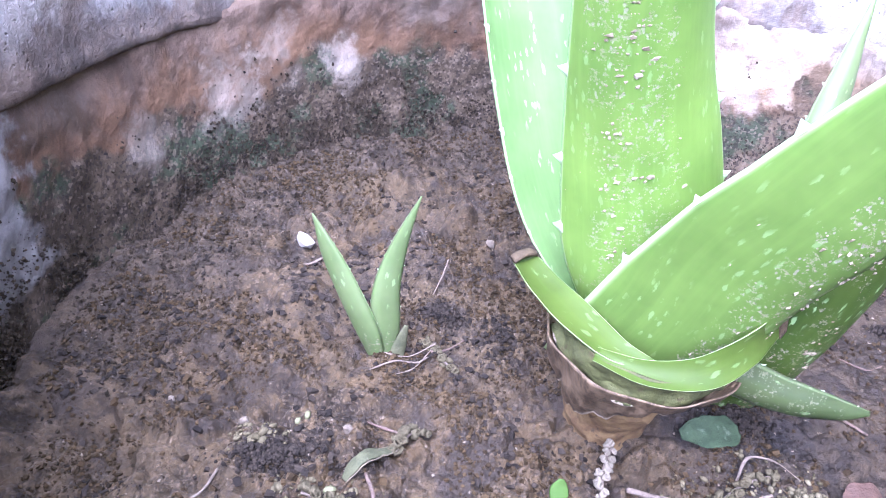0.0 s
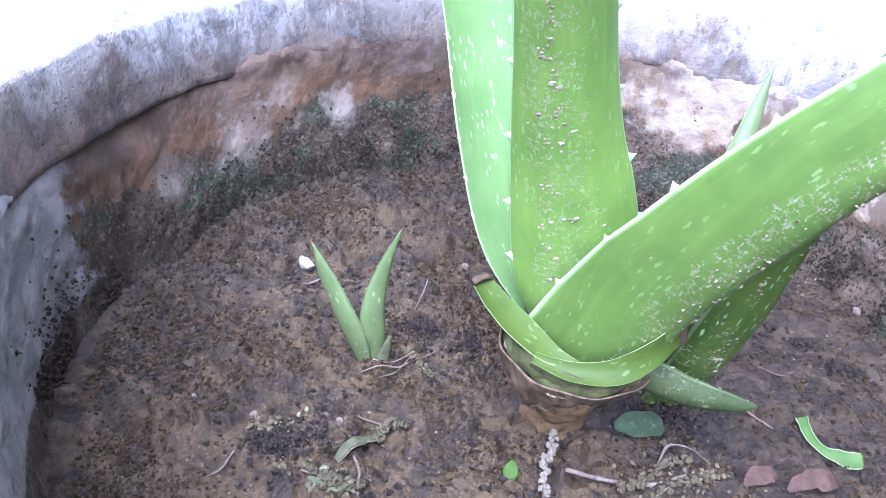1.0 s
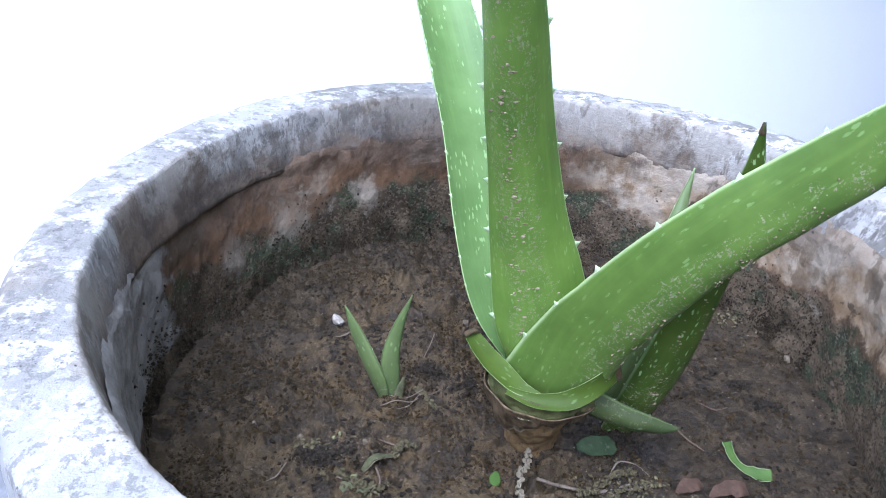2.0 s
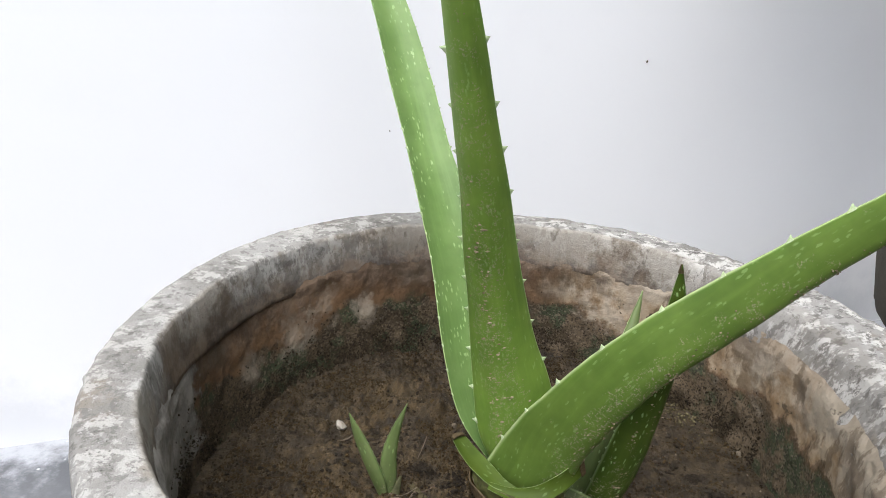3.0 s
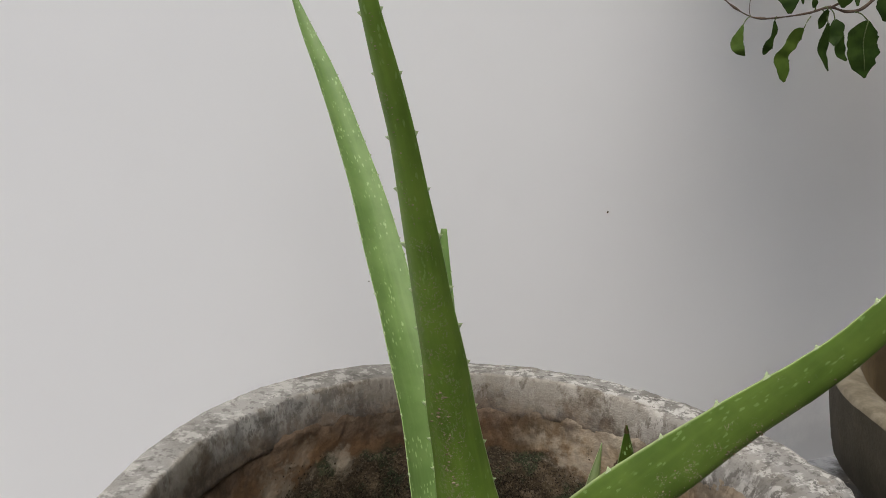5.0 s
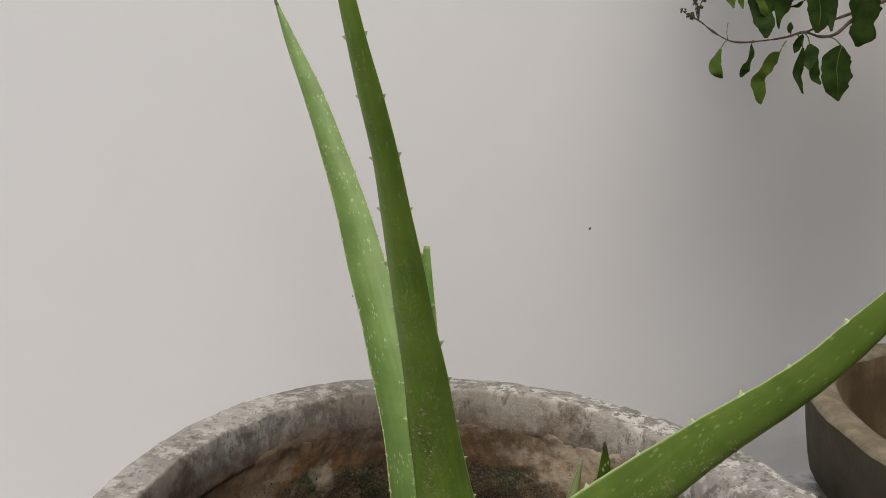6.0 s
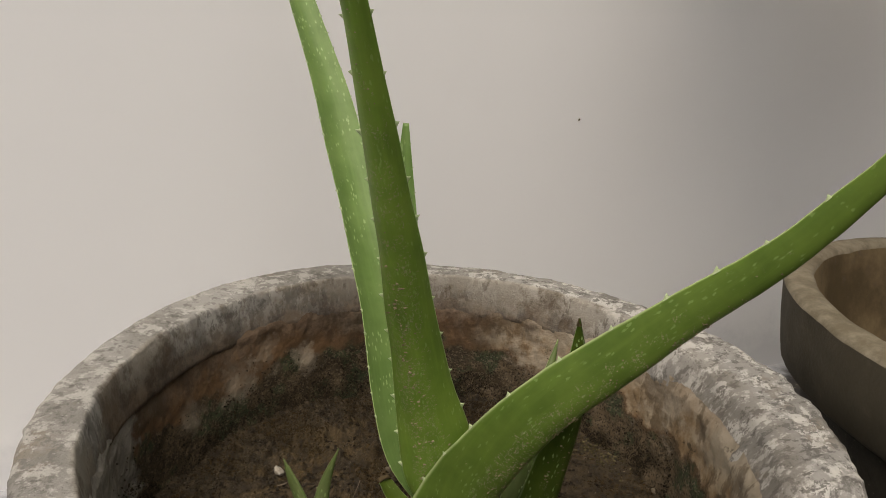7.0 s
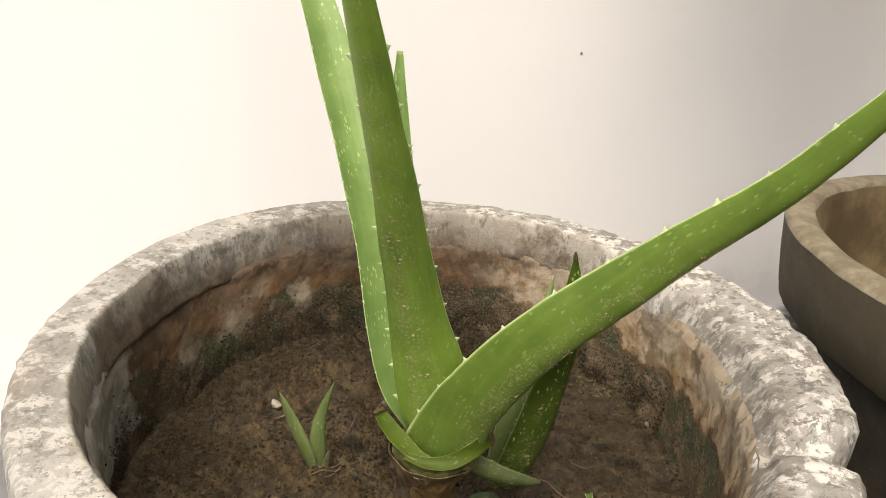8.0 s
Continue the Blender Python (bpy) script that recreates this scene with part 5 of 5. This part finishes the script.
def build_spikes():
    flower_spike([(-0.011, -0.082, 0.002, 0.0008), (-0.010, -0.070, 0.005, 0.0008), (-0.007, -0.060, 0.009, 0.0007), (-0.003, -0.052, 0.013, 0.0005)], 36, 0.0016, 1,
                 "bleached dry flower spike leaning by the aloe stem", CALYX)
    flower_spike([(0.025, -0.076, 0.002, 0.0008), (0.036, -0.070, 0.004, 0.0008), (0.050, -0.064, 0.005, 0.0007), (0.062, -0.060, 0.003, 0.0005)], 34, 0.0017, 2,
                 "tan dry flower spike lying on the soil", CALYX_TAN)
    flower_spike([(0.040, -0.078, 0.001, 0.0007), (0.052, -0.073, 0.003, 0.0007), (0.064, -0.070, 0.003, 0.0006), (0.076, -0.064, 0.001, 0.0005)], 30, 0.0016, 3,
                 "tan dry flower spike lying on the soil", CALYX_TAN)
    flower_spike([(-0.092, -0.050, 0.003, 0.0007), (-0.088, -0.046, 0.004, 0.0007), (-0.084, -0.041, 0.004, 0.0006), (-0.079, -0.040, 0.002, 0.0005)], 14, 0.0021, 4,
                 "pale green-tan dry flower spike lying on the soil", CALYX_TAN)
    flower_spike([(-0.082, 0.012, 0.001, 0.0006), (-0.077, 0.004, 0.002, 0.0007), (-0.072, -0.002, 0.002, 0.0006), (-0.066, -0.004, 0.001, 0.0005)], 26, 0.0015, 5,
                 "tan dry flower spike lying beside the young aloe", CALYX_TAN)
    flower_spike([(-0.125, -0.078, 0.001, 0.0007), (-0.116, -0.080, 0.002, 0.0007), (-0.106, -0.083, 0.002, 0.0006), (-0.096, -0.081, 0.001, 0.0005)], 24, 0.0019, 6,
                 "pale green-tan dry flower spike lying on the soil", CALYX_TAN)
    r = np.random.default_rng(61)
    spread = lambda p: np.ones(len(p))
    for label, at, count, size, sp, seed in (
        ("seed husks littering the soil by the aloe stem", [(0.045, -0.066), (0.062, -0.062), (0.075, -0.068), (0.03, -0.074)], 230, (0.0006, 0.0017), 0.010, 21),
        ("seed husks littering the soil near the inner wall", [(0.190, 0.142), (0.165, 0.158), (0.222, 0.140), (0.205, 0.150)], 280, (0.0007, 0.0021), 0.015, 22),
        ("seed husks littering the soil", [(-0.150, -0.048), (-0.146, -0.052)], 80, (0.0007, 0.0020), 0.005, 23),
        ("seed husks littering the soil", [(-0.115, -0.078), (-0.104, -0.080), (-0.128, -0.076)], 80, (0.0007, 0.0021), 0.006, 24),
    ):
        scatter("seed_husks", label, count, size, SEED, seed, spread, 0.8, "seed husks", 0.1, 0.25, at, sp, 1.3, True)


def build_stones():
    r = np.random.default_rng(66)
    for x, y, sx, sy, sz, material, label in (
        (-0.153, 0.089, 0.0080, 0.0058, 0.0048, WHITE_CHIP, "whitish angular stone chip on the soil"),
        (-0.130, -0.036, 0.0018, 0.0016, 0.0014, GREEN_SEED, "pale green round seed on the soil"),
        (-0.134, -0.037, 0.0016, 0.0015, 0.0013, GREEN_SEED, "pale green round seed on the soil"),
        (-0.115, -0.074, 0.0026, 0.0022, 0.0018, GREEN_SEED, "yellowish round seed pod on the soil"),
        (-0.111, -0.045, 0.0026, 0.0024, 0.0018, STONE, "small pale stone on the soil"),
        (-0.156, -0.040, 0.0023, 0.0024, 0.0020, STONE, "small whitish stone on the soil"),
        (0.219, 0.078, 0.0040, 0.0034, 0.0028, STONE, "small pale stone on the soil"),
        (0.189, -0.002, 0.0014, 0.0010, 0.0010, STONE, "tiny white stone on the soil"),
        (-0.046, 0.094, 0.0030, 0.0028, 0.0022, STONE, "small pale stone on the soil"),
        (-0.190, -0.030, 0.0020, 0.0018, 0.0014, STONE, "small pale stone on the soil"),
    ):
        v, f = lump((0, 0, 0), (sx, sy, sz), r, (ICO_V, ICO_F) if material is WHITE_CHIP else (BALL_V, BALL_F), 0.5 if material is WHITE_CHIP else 0.3)
        v = v + np.array((x, y, on_soil(x, y, sz * 0.45)))
        solo("pebble", link_mesh("pebble", v, f, material, smooth=material is GREEN_SEED), label, "seed" if material is GREEN_SEED else "stone", "stones and seeds on the soil")


def scrap(name, rows, material, label, category, edge=None, channel=0.5, seed=0, ripple=0.0006, ragged=0.35):
    """A leaf scrap: rows of x, y, height over the soil, width, thickness and side."""
    rows = [(x, y, on_soil(x, y, dz), *rest_) for x, y, dz, *rest_ in rows]
    foot = Vector((rows[0][0], rows[0][1], SOIL))
    ob = thing(name, foot, label, category)
    part("blade", leaf_mesh("blade", rows, material, 44, 8, channel, ripple, seed, 0.85, ragged), ob)
    if edge is not None:
        c, t, side, up, w, th, s = leaf_frame(rows, 44)
        for e in (-1, 1):
            torn = 1 + ragged * fbm(np.stack([s * 1.0, 0 * s + e * 3.0 + seed, 0 * s], 1), 0.0045, 3, seed)
            line = c + side * e * (w * torn)[:, None] / 2
            part("margin", tube_mesh("margin", np.concatenate([line, np.full((44, 1), 0.0003)], 1)[::2].tolist(), edge, 44, 5), ob, "pale cut margin")


def build_scraps():
    scrap("fallen_leaf", [(0.029, -0.041, 0.005, 0.004, 0.001, 0, 1, 0.35), (0.036, -0.041, 0.006, 0.013, 0.002, 0, 1, 0.35), (0.046, -0.040, 0.007, 0.014, 0.002, 0, 1, 0.35),
                          (0.053, -0.038, 0.006, 0.011, 0.002, 0, 1, 0.3), (0.056, -0.037, 0.005, 0.004, 0.001, 0, 1, 0.3)], JADE, "wilted grey-green leaf piece lying on the soil", "leaf", seed=1, ragged=0.10)
    scrap("broken_leaf", [(0.1340, -0.026, 0.006, 0.0060, 0.0012, 1, 0.1, 0.5), (0.1345, -0.034, 0.004, 0.0056, 0.0012, 1, 0.1, 0.6), (0.1365, -0.042, 0.003, 0.0038, 0.0012, 0.6, 0.5, 0.5),
                          (0.142, -0.048, 0.003, 0.0055, 0.0012, 0.3, 0.8, 0.7), (0.149, -0.051, 0.004, 0.0078, 0.0012, 0.2, 0.9, 0.5), (0.155, -0.053, 0.004, 0.0066, 0.001, 0.2, 0.9, 0.3)],
          FRESH, "torn fresh green leaf piece with pale edges on the soil", "leaf", FRESH_EDGE, 0.5, 2, 0.0006, 0.22)
    scrap("sprout", [(-0.027, -0.073, -0.002, 0.0035, 0.001, 1, 0, 0.2), (-0.0265, -0.071, 0.003, 0.007, 0.001, 1, 0, 0.2), (-0.0260, -0.069, 0.008, 0.007, 0.001, 1, 0, 0.2), (-0.0258, -0.068, 0.012, 0.002, 0.0006, 1, 0, 0.2)],
          FRESH, "small bright green sprout leaf in the soil", "sprout", None, 0.5, 3, 0.0004, 0.12)
    scrap("dead_leaf", [(-0.110, -0.068, 0.001, 0.004, 0.0008, 0.6, -0.6, 0.3), (-0.105, -0.063, 0.004, 0.007, 0.001, 0.6, -0.6, 0.3), (-0.099, -0.056, 0.005, 0.0085, 0.001, 0.6, -0.6, 0.35), (-0.093, -0.050, 0.004, 0.006, 0.001, 0.6, -0.6, 0.3), (-0.089, -0.046, 0.002, 0.002, 0.0006, 0.6, -0.6, 0.2)],
          OLIVE, "curled olive dead leaf with a bleached edge on the soil", "leaf", TAN, 0.5, 4)
    scrap("dead_leaf", [(0.090, -0.067, 0.000, 0.001, 0.0006, 0.2, 1, 0.2), (0.094, -0.065, 0.003, 0.007, 0.0008, 0.2, 1, 0.2), (0.099, -0.063, 0.005, 0.0105, 0.001, 0.2, 1, 0.4), (0.105, -0.062, 0.004, 0.009, 0.0008, 0.2, 1, 0.1), (0.109, -0.062, 0.001, 0.001, 0.0006, 0.2, 1, 0.1)],
          RUST, "rusty brown dead leaf lying on the soil", "leaf", None, 0.5, 5, 0.0018, 0.22)
    scrap("dead_leaf", [(0.110, -0.071, 0.001, 0.002, 0.001, 0.1, 1, 0.5), (0.115, -0.069, 0.005, 0.008, 0.001, 0.1, 1, 0.5), (0.123, -0.067, 0.007, 0.0105, 0.001, 0.1, 1, 0.6), (0.130, -0.068, 0.006, 0.010, 0.001, 0.1, 1, 0.4), (0.135, -0.069, 0.001, 0.001, 0.001, 0.1, 1, 0.5)],
          RUST, "curled rusty dead leaf lying on the soil", "leaf", None, 0.5, 6, 0.0018, 0.22)
    scrap("dead_leaf", [(-0.122, -0.084, 0.001, 0.004, 0.0008, 0.2, 1, 0.2), (-0.112, -0.086, 0.003, 0.012, 0.001, 0.2, 1, 0.2), (-0.102, -0.087, 0.002, 0.006, 0.0008, 0.2, 1, 0.1)],
          OLIVE, "olive dead leaf lying on the soil", "leaf", None, 0.5, 7)


# ---- the basil that hangs in from the other pot ----
def basil_leaf_mesh(seed, material):
    """An oval leaf one unit long with fine teeth, folded along its rib and curling down to its tip."""
    r = np.random.default_rng(seed)
    n, across = 34, (-1.0, -0.66, -0.33, 0.0, 0.33, 0.66, 1.0)
    curl, fold, twist = r.uniform(0.05, 0.3), r.uniform(0.15, 0.5), r.uniform(-0.5, 0.5)
    v = []
    for layer in (0.0, -0.010):
        for i in range(n):
            u = i / (n - 1)
            half = 0.34 * math.sin(math.pi * min(1, u ** 0.72 * 0.975 + 0.02)) ** 0.8 + 0.004
            half *= 1 + 0.07 * math.sin(5 * u + seed)
            for a in across:
                tooth = 1 + (0.035 * ((i % 3) - 1)) * (abs(a) == 1.0)
                x = a * half * tooth
                z = abs(a) * half * fold - curl * u * u + 0.035 * math.sin(8 * u + 2.5 * a + seed) * abs(a) + twist * a * half * u + layer
                v.append((x, u * (1 - 0.2 * curl * u), z))
    k = len(across)
    f = grid_faces(n, k, False)
    f = f + [tuple(reversed([i + n * k for i in q])) for q in f]
    rim = [j for j in range(k)] + [i * k + k - 1 for i in range(1, n)] + [(n - 1) * k + j for j in range(k - 2, -1, -1)] + [i * k for i in range(n - 2, 0, -1)]
    f = f + [(rim[i], rim[i - 1], rim[i - 1] + n * k, rim[i] + n * k) for i in range(len(rim))]
    return link_mesh("leaf", np.array(v), f, material)


def build_basil():
    foot = Vector((OFFSET_POT.x, OFFSET_POT.y, OFFSET_POT.z - 0.160))
    plant = thing("basil_plant", foot, "green basil growing out of the dark cement pot, with an added crown that shades the wall", "plant")
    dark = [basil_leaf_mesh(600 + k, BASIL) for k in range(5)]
    r = np.random.default_rng(91)

    # the low branch is laid out flat and small, then set back to its place by the plastered wall
    heart = Vector((-0.0499, -0.4898, 0.2998))
    set_back = Matrix.Translation(heart) @ Matrix.Scale(1.62, 4) @ Matrix.Translation(-heart)

    def stem(rows, n=30, m=7, low=False):
        me = tube_mesh("branch", rows, BASIL_STEM, n, m, 0.0004, int(r.integers(99)))
        if low:
            me.transform(set_back)
        part("branch", me, plant)

    def low_part(name, me, label=""):
        me.transform(set_back)
        part(name, me, plant, label)

    def leaf(base, tip, width, face, shapes):
        base, tip = Vector(base), Vector(tip)
        y = tip - base
        length = y.length
        y.normalize()
        z = Vector(face)
        z = (z - y * z.dot(y)).normalized()
        x = y.cross(z)
        ob = new("leaf", shapes[int(r.integers(len(shapes)))])
        ob.parent = plant
        ob.matrix_basis = Matrix.Translation(base - foot) @ Matrix((x, y, z)).transposed().to_4x4() @ Matrix.Diagonal((width / 0.68, length, length, 1))
        return ob

    # trunk and the low branch that reaches over the planter
    stem([(foot.x, foot.y, foot.z - 0.02, 0.009), (0.70, 0.10, 0.05, 0.008), (0.67, 0.10, 0.25, 0.007), (0.66, 0.11, 0.48, 0.006), (0.68, 0.12, 0.75, 0.004)])
    Y = 0.010
    stem([(0.663, 0.108, 0.44, 0.0045), (0.625, 0.20, 0.515, 0.0040), (0.575, 0.285, 0.530, 0.0035), (0.5275, 0.3265, 0.5195, 0.0031)])
    stem([(0.3065, 0.014, 0.4354, 0.0019), (0.2705, Y, 0.4112, 0.0015), (0.2494, Y, 0.3905, 0.0012),
          (0.2350, Y, 0.3783, 0.0010), (0.2263, Y, 0.3775, 0.0009), (0.2167, Y, 0.3798, 0.0009), (0.2031, Y, 0.3758, 0.0008), (0.1874, Y, 0.3724, 0.0007), (0.1614, Y, 0.3713, 0.0006),
          (0.1487, Y, 0.3773, 0.0006), (0.1388, Y, 0.3835, 0.0005), (0.1296, Y, 0.3873, 0.0004)], 90, 7, True)
    stem([(0.3065, 0.016, 0.4300, 0.0014), (0.2700, Y, 0.4040, 0.0012), (0.2488, Y, 0.3950, 0.0011), (0.2336, Y, 0.3886, 0.0009), (0.2167, Y, 0.3798, 0.0007)], 24, 7, True)
    for tip in ((0.1350, 0.3970), (0.1245, 0.3905), (0.1400, 0.3990)):
        stem([(0.1388, Y, 0.3835, 0.0003), ((0.1388 + tip[0]) / 2 - 0.001, Y, (0.3835 + tip[1]) / 2, 0.0003), (tip[0], Y, tip[1], 0.0002)], 8, 5, True)
    stem([(0.1614, Y, 0.3713, 0.0003), (0.1600, Y, 0.3760, 0.0003), (0.1600, Y, 0.3830, 0.0002)], 8, 5, True)
    # leaves hanging at the branch: rows of x, height and width from stalk to tip, the way across, and where the stalk joins
    def hanging(rows, material, turn, joint, seed, rib=False):
        full = [(x, Y - 0.003 - 0.0005 * math.sin(2.6 * k), z, w, 0.0005, 1.0, turn, 0.0) for k, (x, z, w) in enumerate(rows)]
        low_part("leaf", leaf_mesh("leaf", full, material, 46, 8, 0.4, 0.0007, seed, 0.9, 0.16))
        x, z, _ = rows[0]
        jx, jz = joint or (x + 0.006, z + 0.012)
        low_part("stalk", tube_mesh("stalk", [(jx, Y, jz, 0.00045), ((x + jx) / 2, Y - 0.002, (z + jz) / 2 + 0.0015, 0.0004), (x, Y - 0.003, z, 0.0004)], STALK, 8, 5), "thin green leaf stalk")
        if rib:
            low_part("rib", tube_mesh("rib", [(p[0], p[1] - 0.0009, p[2], 0.0004 - 0.00005 * k) for k, p in enumerate(full[:-1])], STALK, 16, 5), "pale green leaf rib")

    hanging([(0.2420, 0.3715, 0.0032), (0.2408, 0.3656, 0.0193), (0.2409, 0.3558, 0.0250), (0.2426, 0.3461, 0.0227), (0.2445, 0.3382, 0.0106), (0.2460, 0.3331, 0.0012)], BASIL, 0.10, (0.2319, 0.3777), 1, True)
    hanging([(0.2145, 0.3688, 0.0024), (0.2134, 0.3586, 0.0097), (0.2131, 0.3507, 0.0101), (0.2157, 0.3437, 0.0057), (0.2198, 0.3368, 0.0008)], BASIL, 0.5, (0.2109, 0.3780), 2)
    hanging([(0.2190, 0.3713, 0.0024), (0.2205, 0.3660, 0.0101), (0.2209, 0.3597, 0.0105), (0.2209, 0.3538, 0.0016)], BASIL, -0.3, (0.2156, 0.3794), 3)
    hanging([(0.2268, 0.3607, 0.0024), (0.2252, 0.3544, 0.0089), (0.2268, 0.3489, 0.0097), (0.2314, 0.3444, 0.0024)], BASIL, 0.3, (0.2223, 0.3707), 4)
    hanging([(0.2134, 0.3773, 0.0024), (0.2108, 0.3726, 0.0092), (0.2097, 0.3686, 0.0080), (0.2085, 0.3647, 0.0016)], BASIL, 0.4, (0.2109, 0.3790), 5)
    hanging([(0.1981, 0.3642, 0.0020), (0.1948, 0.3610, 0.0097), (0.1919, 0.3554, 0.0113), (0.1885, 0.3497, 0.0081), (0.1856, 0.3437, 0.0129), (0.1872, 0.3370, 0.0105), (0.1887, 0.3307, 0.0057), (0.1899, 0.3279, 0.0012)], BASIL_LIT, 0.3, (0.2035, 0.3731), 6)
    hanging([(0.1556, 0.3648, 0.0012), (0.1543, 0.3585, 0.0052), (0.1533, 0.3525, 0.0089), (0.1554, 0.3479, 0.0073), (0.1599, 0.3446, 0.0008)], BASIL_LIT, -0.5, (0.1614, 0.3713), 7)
    hanging([(0.1774, 0.3688, 0.0016), (0.1781, 0.3626, 0.0056), (0.1771, 0.3571, 0.0044), (0.1749, 0.3515, 0.0081), (0.1733, 0.3475, 0.0040), (0.1727, 0.3463, 0.0012)], BASIL, 0.4, (0.1795, 0.3717), 8)
    hanging([(0.1805, 0.4168, 0.0040), (0.1820, 0.4074, 0.0135), (0.1844, 0.3980, 0.0151), (0.1854, 0.3923, 0.0119), (0.1862, 0.3889, 0.0032)], BASIL_LIT, 0.2, None, 9)
    hanging([(0.1734, 0.4165, 0.0055), (0.1781, 0.4035, 0.0143), (0.1825, 0.3903, 0.0135), (0.1864, 0.3808, 0.0104), (0.1872, 0.3739, 0.0024)], BASIL, -0.4, None, 10)
    hanging([(0.1979, 0.4176, 0.0079), (0.1969, 0.4062, 0.0190), (0.1954, 0.3958, 0.0151), (0.1941, 0.3869, 0.0056), (0.1957, 0.3804, 0.0008)], BASIL, 0.3, None, 11)
    hanging([(0.2145, 0.4183, 0.0063), (0.2194, 0.4052, 0.0183), (0.2233, 0.3939, 0.0231), (0.2233, 0.3847, 0.0144), (0.2232, 0.3793, 0.0024)], BASIL, 0.2, None, 12, True)
    hanging([(0.2250, 0.4168, 0.0047), (0.2288, 0.4037, 0.0103), (0.2317, 0.3912, 0.0064), (0.2331, 0.3809, 0.0016)], BASIL, -0.5, None, 13)
    hanging([(0.2541, 0.4143, 0.0158), (0.2544, 0.4010, 0.0247), (0.2555, 0.3876, 0.0184), (0.2548, 0.3779, 0.0184), (0.2537, 0.3716, 0.0032)], BASIL, 0.15, None, 14)
    hanging([(0.2191, 0.4166, 0.0032), (0.2205, 0.4091, 0.0095), (0.2221, 0.4027, 0.0032)], BASIL_LIT, 0.4, None, 15)
    hanging([(0.1397, 0.4125, 0.0024), (0.1397, 0.4049, 0.0059), (0.1392, 0.3984, 0.0008)], BASIL_LIT, 0.4, None, 16)
    hanging([(0.1468, 0.4128, 0.0020), (0.1472, 0.4060, 0.0044), (0.1479, 0.3995, 0.0008)], BASIL, 0.4, None, 17)
    hanging([(0.1532, 0.4123, 0.0032), (0.1565, 0.4041, 0.0071), (0.1592, 0.3981, 0.0056), (0.1614, 0.3925, 0.0008)], BASIL_LIT, -0.3, None, 18)
    hanging([(0.1668, 0.4121, 0.0032), (0.1665, 0.4037, 0.0071), (0.1659, 0.3984, 0.0064), (0.1678, 0.3923, 0.0008)], BASIL_LIT, 0.3, None, 19)
    hanging([(0.2035, 0.3854, 0.0012), (0.2032, 0.3819, 0.0056), (0.2032, 0.3784, 0.0016)], BASIL, 0.2, (0.2060, 0.3770), 20)
    hanging([(0.2105, 0.4003, 0.0012), (0.2076, 0.3975, 0.0040), (0.2022, 0.3957, 0.0012)], BASIL, 0.3, (0.2130, 0.4010), 21)
    # small flowers at the branch's end
    for k in range(44):
        u = r.uniform(0, 1)
        ends = ((0.1350, 0.3970), (0.1245, 0.3905), (0.1400, 0.3990), (0.1296, 0.3873))
        ex, ez = ends[k % 4]
        p = Vector((0.1388 + (ex - 0.1388) * (0.25 + 0.75 * u) + r.normal(0, 0.0008), Y + r.normal(0, 0.0008), 0.3835 + (ez - 0.3835) * (0.25 + 0.75 * u) + r.normal(0, 0.0008)))
        ob = new("calyx", CALYX_GREEN[k % 3])
        ob.parent = plant
        q = r.uniform(0.0007, 0.0014)
        ob.matrix_basis = Matrix.Translation(-foot) @ set_back @ Matrix.Translation(p) @ Euler((r.uniform(0, 6), r.uniform(0, 6), 0)).to_matrix().to_4x4() @ Matrix.Diagonal((q, q, q, 1))
    # unseen crown, added high near the plastered wall to shade its right side
    for k in range(32):
        a, up = r.uniform(0, 6.283), r.uniform(0.52, 0.78)
        tip = Vector((0.58 + 0.27 * math.cos(a), 0.42 + 0.20 * math.sin(a), r.uniform(0.66, 0.95)))
        base = Vector((0.665, 0.12, up))
        mid = base.lerp(tip, 0.5) + Vector((0, 0, 0.05))
        stem([(*base, 0.003), (*mid, 0.002), (*tip, 0.0008)], 12, 5)
        for j in range(12):
            u = r.uniform(0.35, 1.05)
            p = base.lerp(tip, u) + Vector((r.normal(0, 0.04), r.normal(0, 0.04), r.normal(0, 0.03) + 0.02))
            out = Vector((r.normal(), r.normal(), r.normal() * 0.5 - 0.4)).normalized()
            leaf(p, p + out * r.uniform(0.05, 0.075), r.uniform(0.038, 0.055), (r.normal() * 0.4, r.normal() * 0.4, 1), dark)


CALYX_GREEN = [calyx_mesh("calyx", OLIVE, 520 + k) for k in range(3)]

build_ground()
build_wall()
build_planter()
build_other_pot()
build_soil()
build_aloe()
build_offset()
build_basil()
build_scraps()
build_spikes()
build_stones()
build_twigs()
build_humus()
build_crumbs()
build_wall_grains()
